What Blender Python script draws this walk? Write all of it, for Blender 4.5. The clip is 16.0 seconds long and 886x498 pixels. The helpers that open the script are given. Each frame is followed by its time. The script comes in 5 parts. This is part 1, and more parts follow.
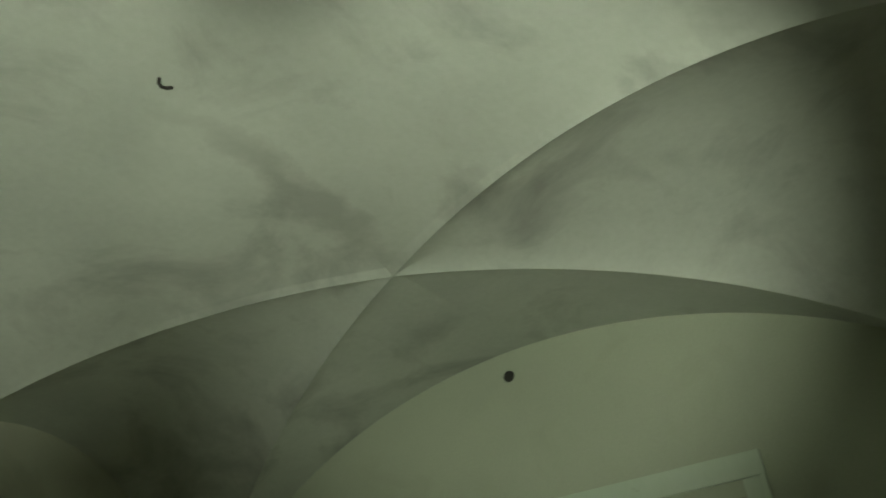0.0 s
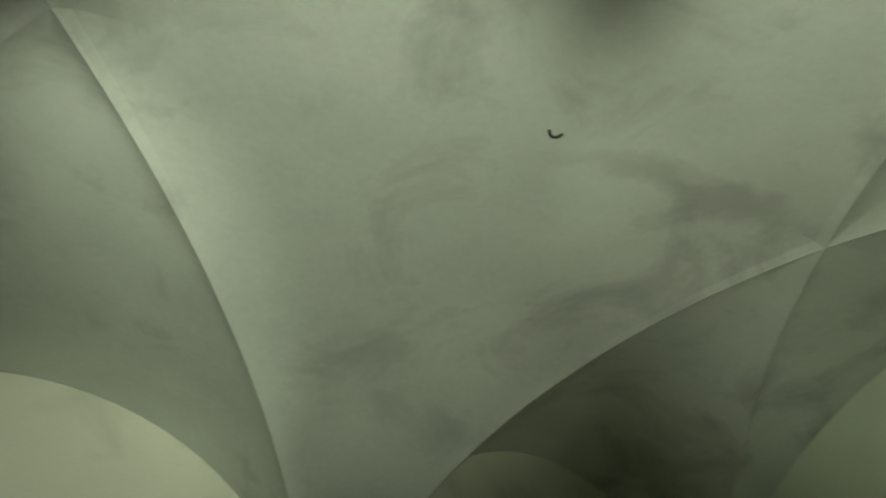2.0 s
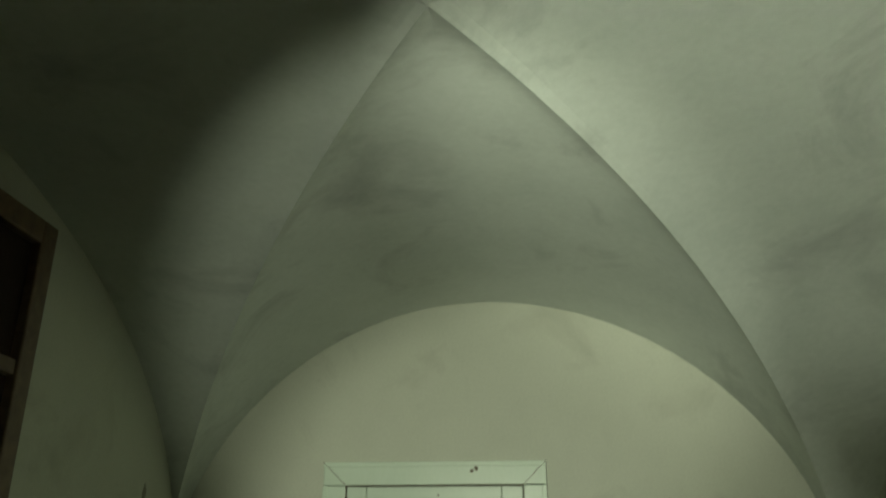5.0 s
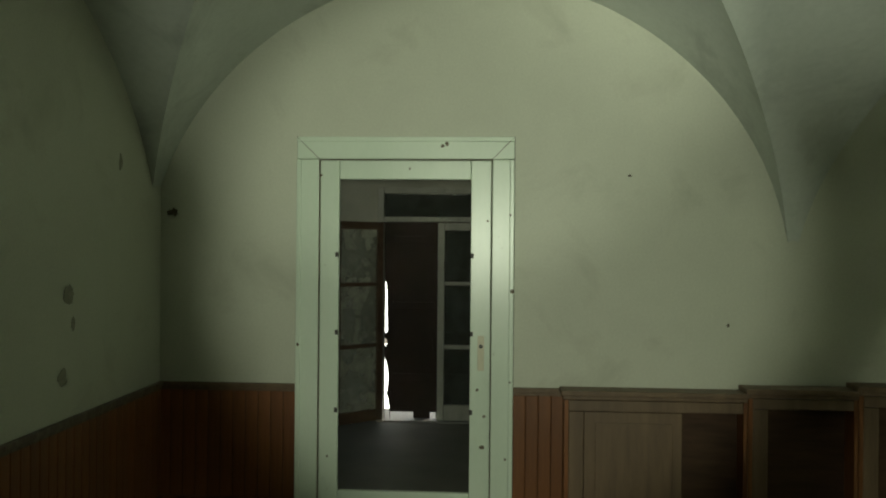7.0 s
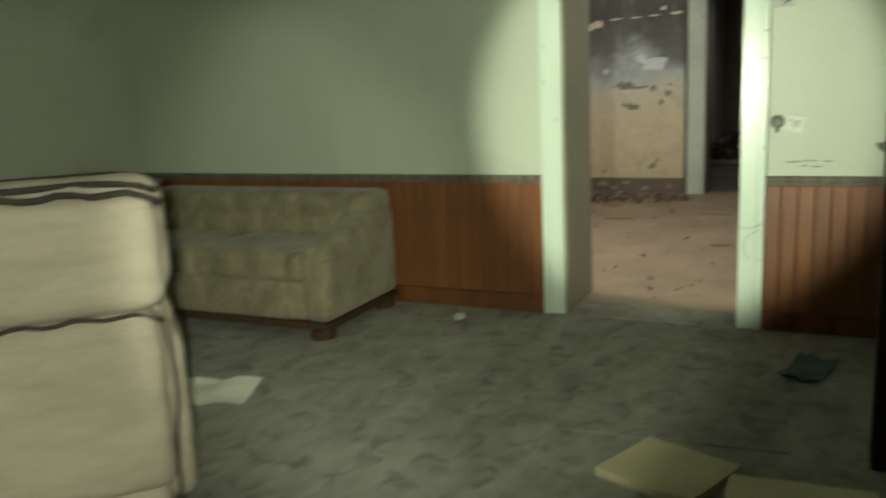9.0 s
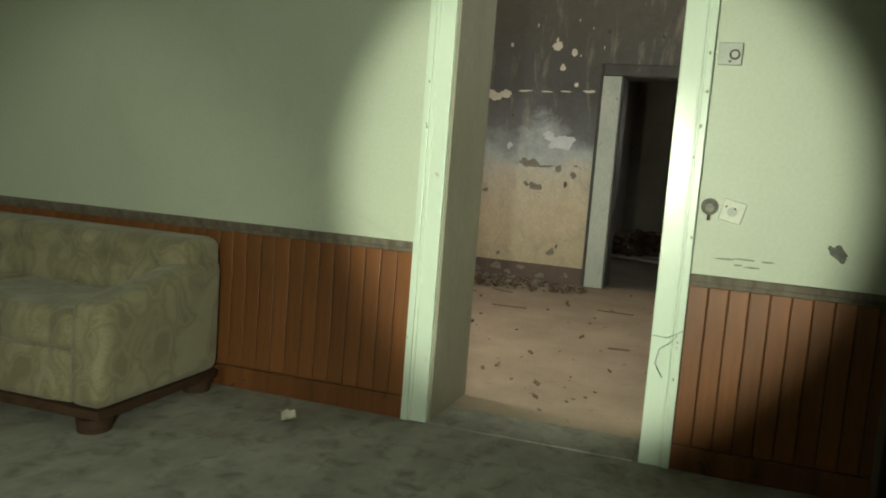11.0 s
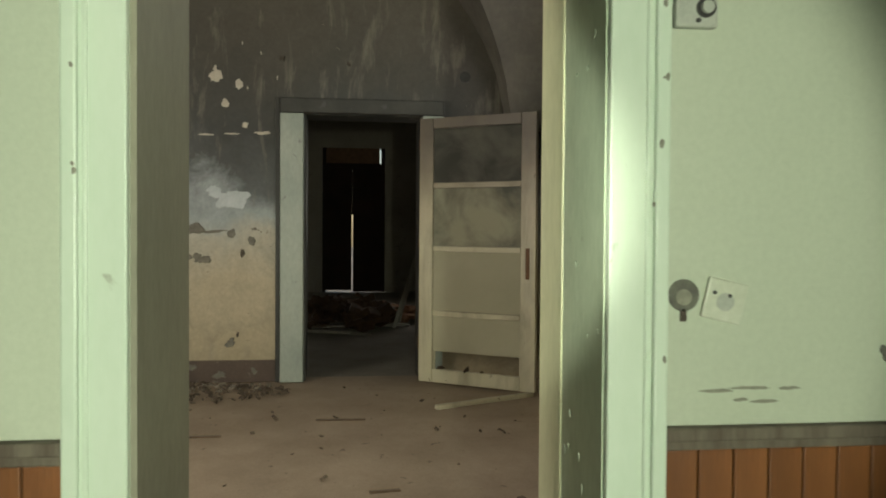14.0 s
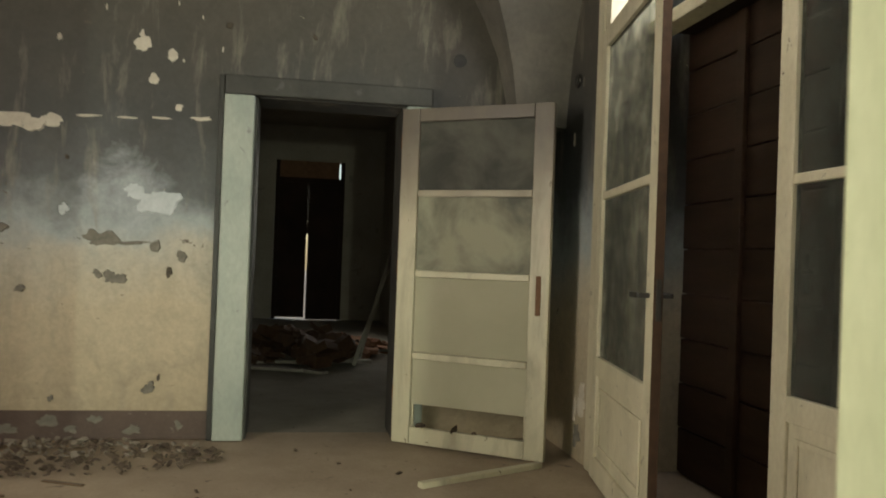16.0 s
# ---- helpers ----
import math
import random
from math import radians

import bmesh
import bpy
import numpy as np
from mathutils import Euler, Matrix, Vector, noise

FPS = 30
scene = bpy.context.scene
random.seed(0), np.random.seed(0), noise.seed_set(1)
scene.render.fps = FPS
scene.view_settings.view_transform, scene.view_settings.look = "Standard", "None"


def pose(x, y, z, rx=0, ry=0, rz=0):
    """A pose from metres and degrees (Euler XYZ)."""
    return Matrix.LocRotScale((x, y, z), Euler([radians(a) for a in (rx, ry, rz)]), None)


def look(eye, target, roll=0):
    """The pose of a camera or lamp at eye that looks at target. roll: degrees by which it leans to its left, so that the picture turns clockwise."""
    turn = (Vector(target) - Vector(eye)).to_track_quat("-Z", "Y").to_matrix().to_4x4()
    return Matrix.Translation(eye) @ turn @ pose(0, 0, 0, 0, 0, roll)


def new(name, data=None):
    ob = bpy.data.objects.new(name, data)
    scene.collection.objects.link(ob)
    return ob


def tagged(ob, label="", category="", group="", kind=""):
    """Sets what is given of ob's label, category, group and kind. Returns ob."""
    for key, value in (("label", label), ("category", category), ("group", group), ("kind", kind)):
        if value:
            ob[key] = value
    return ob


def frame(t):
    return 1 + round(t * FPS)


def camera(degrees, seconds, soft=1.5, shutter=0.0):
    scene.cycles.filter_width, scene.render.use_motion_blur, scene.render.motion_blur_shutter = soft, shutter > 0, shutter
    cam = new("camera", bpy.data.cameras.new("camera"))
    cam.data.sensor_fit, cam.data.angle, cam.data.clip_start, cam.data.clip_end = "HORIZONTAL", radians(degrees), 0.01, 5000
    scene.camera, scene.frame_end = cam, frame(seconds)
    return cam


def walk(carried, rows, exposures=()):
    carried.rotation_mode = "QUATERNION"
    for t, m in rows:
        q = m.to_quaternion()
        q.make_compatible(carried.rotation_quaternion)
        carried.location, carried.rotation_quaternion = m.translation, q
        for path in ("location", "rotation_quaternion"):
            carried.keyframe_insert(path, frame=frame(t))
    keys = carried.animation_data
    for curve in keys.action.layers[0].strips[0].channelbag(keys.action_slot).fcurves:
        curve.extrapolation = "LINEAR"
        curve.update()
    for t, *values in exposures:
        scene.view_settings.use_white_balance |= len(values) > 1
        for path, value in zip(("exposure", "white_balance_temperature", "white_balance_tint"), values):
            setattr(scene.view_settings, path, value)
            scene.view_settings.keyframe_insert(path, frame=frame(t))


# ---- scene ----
# The camera and its walk: from the vaulted sitting room through the deep doorway into the sooted room.
cam = camera(56.7, 16.0, soft=1.9, shutter=0.4)
PATH = [
    (0, (2.165, -4.723, 1.095), (3.632, -3.890, 2.169), -5.6),
    (0.5, (2.172, -4.783, 1.086), (3.525, -3.741, 2.127), -4.1),
    (1, (2.130, -4.831, 1.105), (3.326, -3.587, 2.114), -2.2),
    (1.5, (2.066, -4.819, 1.054), (3.083, -3.470, 2.124), -2.3),
    (2, (2.058, -4.835, 1.064), (2.793, -3.355, 2.190), -1.5),
    (2.5, (2.042, -4.863, 1.115), (2.572, -3.287, 2.226), -1.0),
    (3, (2.011, -4.901, 1.142), (2.367, -3.256, 2.222), -0.8),
    (3.2, (2.021, -4.902, 1.138), (2.275, -3.265, 2.260), 0.5),
    (5.3, (1.954, -4.725, 1.643), (1.757, -2.830, 2.250), -0.3),
    (5.5, (1.939, -4.716, 1.629), (1.775, -2.790, 2.143), -0.4),
    (6, (1.857, -4.730, 1.590), (1.766, -2.749, 1.853), 0.2),
    (6.5, (1.900, -4.731, 1.587), (1.790, -2.735, 1.662), 0.5),
    (7, (1.934, -4.729, 1.562), (1.820, -2.732, 1.560), 0.5),
    (7.5, (1.925, -4.726, 1.540), (1.817, -2.730, 1.483), 0.7),
    (7.7, (1.922, -4.722, 1.536), (1.836, -2.725, 1.466), 0.5),
    (8, (1.965, -4.723, 1.345), (2.130, -2.733, 1.237), -0.8),
    (8.2, (1.967, -4.690, 1.331), (2.577, -2.803, 1.075), -1.8),
    (8.4, (1.914, -4.580, 1.328), (3.009, -2.966, 0.883), -1.1),
    (8.5, (1.910, -4.484, 1.318), (3.156, -3.014, 0.843), -2.0),
    (8.6, (1.906, -4.387, 1.308), (3.378, -3.130, 0.803), -2.9),
    (8.8, (1.999, -4.329, 1.313), (3.657, -3.314, 0.842), -2.7),
    (9, (2.211, -4.279, 1.276), (3.978, -3.430, 0.881), -2.7),
    (9.2, (2.321, -4.260, 1.263), (4.146, -3.531, 0.893), -1.7),
    (11.3, (3.364, -3.995, 1.103), (5.258, -3.386, 0.904), 5.0),
    (11.5, (3.480, -3.919, 1.096), (5.405, -3.421, 0.886), 3.5),
    (12, (3.720, -3.653, 1.142), (5.690, -3.371, 0.938), 2.6),
    (12.5, (4.017, -3.546, 1.137), (6.002, -3.336, 1.008), 3.0),
    (13, (4.287, -3.469, 1.156), (6.282, -3.374, 1.064), 1.9),
    (13.5, (4.552, -3.387, 1.166), (6.540, -3.596, 1.098), 1.9),
    (14, (4.887, -3.369, 1.149), (6.873, -3.607, 1.106), 0.4),
    (14.5, (5.227, -3.372, 1.153), (7.210, -3.626, 1.123), 1.8),
    (15, (5.532, -3.313, 1.163), (7.498, -3.683, 1.182), -0.4),
    (15.5, (5.878, -3.332, 1.141), (7.852, -3.649, 1.191), 0.0),
    (16, (6.207, -3.327, 1.107), (8.175, -3.680, 1.132), 2.1),
]
walk(cam, [(t, look(eye, target, roll)) for t, eye, target, roll in PATH], exposures=((0, 0.0), (9.2, 0.0), (11.3, -0.05), (12.5, -0.2), (14, -0.25), (15, -0.45), (15.5, -0.1), (16, 0.2)))

# ---- world and light ----
world = bpy.data.worlds.new("sky")
scene.world = world
world.use_nodes = True
_wn = world.node_tree.nodes
_sky = _wn.new("ShaderNodeTexSky")
_sky.sky_type = "NISHITA"
_sky.sun_disc = False
_sky.sun_elevation = radians(16)
_sky.sun_rotation = radians(31)
_wn["Background"].inputs["Strength"].default_value = 0.15
world.node_tree.links.new(_sky.outputs["Color"], _wn["Background"].inputs["Color"])

sun_data = bpy.data.lights.new("sun", "SUN")
sun_data.energy, sun_data.angle, sun_data.color = 5.0, radians(0.5), (1.0, 0.93, 0.82)
sun = new("sun", sun_data)
sun.matrix_world = look((0, 0, 0), (-0.50, -0.82, -0.28))

TORCH = (0.94, 1.0, 0.77)


def torch(eye, target, watts, degrees, blend=0.35):
    """The walker's hand torch, standing where it shines for a while."""
    data = bpy.data.lights.new("torch_beam", "SPOT")
    data.energy, data.spot_size, data.spot_blend, data.shadow_soft_size, data.color = watts, radians(degrees), blend, 0.03, TORCH
    ob = new("torch_beam", data)
    ob.matrix_world = look(eye, target)
    return ob


def daylight_lamp(eye, target, width, height, watts, colour):
    data = bpy.data.lights.new("daylight_area", "AREA")
    data.shape, data.size, data.size_y, data.energy, data.color = "RECTANGLE", width, height, watts, colour
    ob = new("daylight_area", data)
    ob.matrix_world = look(eye, target)
    return ob


torch((2.16, -4.84, 1.10), (4.42, -3.66, 2.68), 275, 51, 0.75)
torch((2.03, -4.88, 1.11), (2.74, -2.55, 2.87), 275, 51, 0.75)
torch((1.92, -4.70, 1.62), (1.74, -1.80, 2.50), 125, 46, 0.5)
torch((1.93, -4.70, 1.56), (1.97, -1.71, 1.55), 225, 45, 0.5)
torch((1.91, -4.48, 1.32), (3.99, -2.42, 0.68), 170, 45, 0.5)
torch((2.10, -4.30, 1.32), (4.75, -3.05, 0.76), 220, 45, 0.5)
torch((3.68, -3.67, 1.16), (6.66, -3.54, 1.06), 285, 45, 0.4)
torch((5.53, -3.33, 1.17), (8.44, -4.05, 1.28), 64, 45, 0.45)
# Added lamp in an unseen north opening, to brighten the sooted room.
daylight_lamp((7.42, -0.42, 1.70), (9.0, -3.0, 1.1), 0.9, 1.7, 80, (1.0, 0.90, 0.75))
# Daylight through the transom of the south screen.
daylight_lamp((9.1, -5.10, 2.66), (9.2, -3.0, 1.2), 2.2, 0.42, 22, (1.0, 0.96, 0.90))

# Lamp added at an unseen hall opening, to lift the dark hall.
daylight_lamp((16.75, -4.84, 1.60), (15.6, -3.0, 0.6), 1.0, 1.3, 15, (1.0, 0.93, 0.82))

# ---- materials ----


def tree(name):
    mat = bpy.data.materials.new(name)
    mat.use_nodes = True
    nt = mat.node_tree
    return mat, nt, nt.nodes["Principled BSDF"]


def node(nt, kind, **values):
    n = nt.nodes.new(kind)
    for key, value in values.items():
        n.inputs[key].default_value = value
    return n


def noise_at(nt, scale, detail=4.0, rough=0.6, stretch=None, distort=0.0):
    tc = nt.nodes.new("ShaderNodeTexCoord")
    out = tc.outputs["Object"]
    if stretch:
        mp = nt.nodes.new("ShaderNodeMapping")
        mp.inputs["Scale"].default_value = stretch
        nt.links.new(out, mp.inputs["Vector"])
        out = mp.outputs["Vector"]
    n = node(nt, "ShaderNodeTexNoise", Scale=scale, Detail=detail, Roughness=rough, Distortion=distort)
    nt.links.new(out, n.inputs["Vector"])
    return n.outputs["Fac"]


def ramp(nt, fac, stops):
    r = nt.nodes.new("ShaderNodeValToRGB")
    e = r.color_ramp.elements
    while len(e) < len(stops):
        e.new(0.5)
    for el, (p, c) in zip(e, stops):
        el.position = p
        el.color = (*c, 1) if len(c) == 3 else c
    nt.links.new(fac, r.inputs["Fac"])
    return r.outputs["Color"]


def mix(nt, fac, a, b, mode="MIX"):
    m = nt.nodes.new("ShaderNodeMix")
    m.data_type, m.blend_type = "RGBA", mode
    for socket, value in ((m.inputs[0], fac), (m.inputs[6], a), (m.inputs[7], b)):
        if hasattr(value, "is_output"):
            nt.links.new(value, socket)
        elif isinstance(value, tuple):
            socket.default_value = (*value, 1)
        else:
            socket.default_value = value
    return m.outputs[2]


def bump(nt, bsdf, height, strength, distance=0.01):
    b = node(nt, "ShaderNodeBump", Strength=strength, Distance=distance)
    nt.links.new(height, b.inputs["Height"])
    nt.links.new(b.outputs["Normal"], bsdf.inputs["Normal"])


def surface(name, a, b, scale=3.0, grain=60.0, rough=0.7, relief=0.25, stretch=None, spots=None, amount=0.62, metal=0.0, vary=0.0, distance=0.006, speckle=0.16, spec=0.5, soft=0.05, spot_size=4.3):
    """Two colours in large soft patches, fine grain, spots of wear, and relief."""
    mat, nt, p = tree(name)
    big = noise_at(nt, scale, 5.0, 0.6, stretch)
    fine = noise_at(nt, grain, 3.0, 0.6, stretch)
    col = ramp(nt, big, [(0.32, a), (0.68, b)])
    col = mix(nt, speckle, col, ramp(nt, fine, [(0.3, (0.25, 0.25, 0.25)), (0.7, (0.75, 0.75, 0.75))]), "OVERLAY")
    if spots:
        s = noise_at(nt, scale * spot_size, 6.0, 0.62, None, 0.6)
        col = mix(nt, ramp(nt, s, [(amount, (0, 0, 0)), (amount + soft, (1, 1, 1))]), col, spots)
    if vary:
        info = nt.nodes.new("ShaderNodeObjectInfo")
        shade = ramp(nt, info.outputs["Random"], [(0.0, (1 - vary,) * 3), (1.0, (1.0, 1.0, 1.0))])
        col = mix(nt, 1.0, col, shade, "MULTIPLY")
    nt.links.new(col, p.inputs["Base Color"])
    p.inputs["Roughness"].default_value, p.inputs["Metallic"].default_value = rough, metal
    p.inputs["Specular IOR Level"].default_value = spec
    bump(nt, p, fine, relief, distance)
    return mat


def glass(name, tint=(0.9, 0.95, 0.92), rough=0.02, dust=0.0, dust_col=(0.35, 0.34, 0.28), sooty=False):
    mat, nt, p = tree(name)
    p.inputs["Base Color"].default_value = (*tint, 1)
    p.inputs["Roughness"].default_value = rough
    p.inputs["Transmission Weight"].default_value = 1.0
    p.inputs["IOR"].default_value = 1.1
    if dust:
        d = nt.nodes.new("ShaderNodeBsdfDiffuse")
        d.inputs["Color"].default_value = (*dust_col, 1)
        m = nt.nodes.new("ShaderNodeMixShader")
        n = noise_at(nt, 5.0, 5.0, 0.65)
        nt.links.new(ramp(nt, n, [(0.35, (dust * 0.45,) * 3), (0.65, (min(1, dust * 1.3),) * 3)]), m.inputs[0])
        nt.links.new(p.outputs[0], m.inputs[1])
        nt.links.new(d.outputs[0], m.inputs[2])
        nt.links.new(m.outputs[0], nt.nodes["Material Output"].inputs["Surface"])
    return mat


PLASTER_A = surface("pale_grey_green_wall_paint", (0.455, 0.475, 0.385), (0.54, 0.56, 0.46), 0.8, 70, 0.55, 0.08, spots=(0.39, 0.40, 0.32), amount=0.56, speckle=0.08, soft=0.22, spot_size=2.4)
# East wall copy: a white-balance colour cast is put into its paint.
PLASTER_E = surface("wall_paint_with_green_cast", (0.455, 0.505, 0.395), (0.515, 0.565, 0.445), 0.8, 70, 0.5, 0.08, spots=(0.43, 0.47, 0.36), amount=0.58, speckle=0.08, soft=0.22, spot_size=2.4)
VAULT = surface("old_whitewash", (0.42, 0.46, 0.41), (0.545, 0.585, 0.525), 0.8, 30, 0.75, 0.12, spots=(0.31, 0.325, 0.295), amount=0.52, speckle=0.08, distance=0.008, soft=0.22, spot_size=1.9)


def crown_stain(mat):
    """A sooty damp streak that wanders along the crown of the vault between the hook and the crossing."""
    nt = mat.node_tree
    p = nt.nodes["Principled BSDF"]
    old = p.inputs["Base Color"].links[0].from_socket
    geo = nt.nodes.new("ShaderNodeNewGeometry")
    bend = node(nt, "ShaderNodeTexNoise", Scale=2.2, Detail=5.0, Roughness=0.6)
    nt.links.new(geo.outputs["Position"], bend.inputs["Vector"])
    shift = nt.nodes.new("ShaderNodeVectorMath")
    shift.operation = "MULTIPLY_ADD"
    nt.links.new(bend.outputs["Color"], shift.inputs[0])
    shift.inputs[1].default_value = (0.0, 0.6, 0.0)
    nt.links.new(geo.outputs["Position"], shift.inputs[2])
    grow = nt.nodes.new("ShaderNodeVectorMath")
    grow.operation = "MULTIPLY_ADD"
    nt.links.new(shift.outputs[0], grow.inputs[0])
    grow.inputs[1].default_value = (1.15, 7.0, 0.0)
    grow.inputs[2].default_value = (-1.15 * 4.3, 7.0 * 2.52, 0.0)
    size = nt.nodes.new("ShaderNodeVectorMath")
    size.operation = "LENGTH"
    nt.links.new(grow.outputs[0], size.inputs[0])
    fac = ramp(nt, size.outputs["Value"], [(0.25, (0.55, 0.55, 0.55)), (0.95, (0, 0, 0))])
    nt.links.new(mix(nt, fac, old, (0.27, 0.28, 0.25)), p.inputs["Base Color"])


crown_stain(VAULT)
TRIM = surface("pale_green_gloss_paint", (0.56, 0.66, 0.54), (0.63, 0.72, 0.60), 2.0, 60, 0.32, 0.05, (1, 1, 0.4), spots=(0.38, 0.42, 0.33), amount=0.68, speckle=0.06)
DADO = surface("stained_pine_dado", (0.12, 0.043, 0.013), (0.26, 0.10, 0.031), 2.5, 55, 0.42, 0.25, (6, 6, 0.5), spots=(0.07, 0.03, 0.014), amount=0.62, vary=0.25)
DARKWOOD = surface("dark_brown_wood", (0.045, 0.026, 0.016), (0.08, 0.045, 0.026), 3.0, 60, 0.6, 0.2, (1, 6, 6), spec=0.2)
DUSTY_CAP = surface("dusty_brown_rail", (0.085, 0.066, 0.048), (0.17, 0.145, 0.11), 4.0, 60, 0.75, 0.25, (6, 6, 0.7))
CABWOOD = surface("worn_cabinet_wood", (0.10, 0.065, 0.038), (0.16, 0.105, 0.06), 3.0, 60, 0.5, 0.2, (6, 6, 0.7))
FLOOR_A = surface("dirty_grey_carpet", (0.24, 0.235, 0.20), (0.37, 0.36, 0.305), 3.2, 110, 0.95, 0.6, (1, 2.2, 1), spots=(0.165, 0.16, 0.135), amount=0.50, distance=0.014, soft=0.2, spot_size=2.6)
FLOOR_B = surface("dusty_cement_floor", (0.30, 0.235, 0.17), (0.40, 0.32, 0.235), 2.2, 70, 0.9, 0.4, spots=(0.17, 0.13, 0.10), amount=0.64)
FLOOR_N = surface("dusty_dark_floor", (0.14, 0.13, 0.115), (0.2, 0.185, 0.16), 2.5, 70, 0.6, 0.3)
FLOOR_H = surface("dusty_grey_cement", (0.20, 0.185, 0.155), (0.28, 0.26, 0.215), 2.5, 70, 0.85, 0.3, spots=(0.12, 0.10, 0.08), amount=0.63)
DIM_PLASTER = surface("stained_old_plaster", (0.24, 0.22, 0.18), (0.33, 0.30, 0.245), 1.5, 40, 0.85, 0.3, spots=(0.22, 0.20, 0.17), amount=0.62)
CREAM = surface("cream_wood_paint", (0.52, 0.50, 0.36), (0.60, 0.575, 0.43), 2.5, 50, 0.45, 0.08, (1, 1, 0.4), spots=(0.30, 0.24, 0.16), amount=0.69)
BOARDS = surface("red_brown_board_shutter", (0.040, 0.022, 0.015), (0.075, 0.042, 0.030), 2.0, 60, 0.6, 0.25, (0.6, 4, 4), spec=0.25)
SHUTTER = surface("brown_shutter_paint", (0.019, 0.012, 0.009), (0.034, 0.019, 0.014), 2.0, 60, 0.7, 0.2, spec=0.12)
SOFA = surface("olive_damask_cloth", (0.20, 0.185, 0.10), (0.34, 0.31, 0.185), 9.0, 160, 0.85, 0.4)
CHAIR = surface("beige_quilted_cloth", (0.40, 0.35, 0.265), (0.51, 0.455, 0.35), 5.0, 150, 0.9, 0.5, (1, 1, 3))
PIPING = surface("black_welt_cord", (0.03, 0.026, 0.02), (0.05, 0.042, 0.033), 20, 200, 0.8, 0.2)
GREY_BOX = surface("grey_painted_top", (0.25, 0.29, 0.27), (0.33, 0.37, 0.34), 3.0, 60, 0.4, 0.1)
PAPER = surface("old_paper", (0.62, 0.60, 0.50), (0.72, 0.70, 0.60), 6.0, 80, 0.9, 0.2)
CARD = surface("yellowed_board", (0.44, 0.40, 0.24), (0.54, 0.49, 0.31), 5.0, 80, 0.8, 0.2)
IRON = surface("dark_iron", (0.04, 0.038, 0.035), (0.07, 0.065, 0.06), 20, 120, 0.5, 0.3, metal=0.7)
GREY_PLATE = surface("grey_plastic", (0.36, 0.38, 0.33), (0.44, 0.46, 0.40), 8, 90, 0.45, 0.1)
BLACK = surface("black_plastic", (0.02, 0.02, 0.018), (0.035, 0.033, 0.03), 20, 120, 0.5, 0.2)
HOLE = surface("broken_plaster_hole", (0.06, 0.05, 0.04), (0.12, 0.10, 0.075), 30, 120, 0.95, 0.6)
DEBRIS = surface("plaster_rubble", (0.08, 0.055, 0.04), (0.20, 0.155, 0.11), 6, 60, 0.95, 0.4, vary=0.6)
GLASS = glass("clear_old_glass", dust=0.004)
DUSTY = glass("dusty_glass", dust=0.55)
DARK_GLASS = glass("grimy_glass", dust=0.5, dust_col=(0.085, 0.09, 0.078))


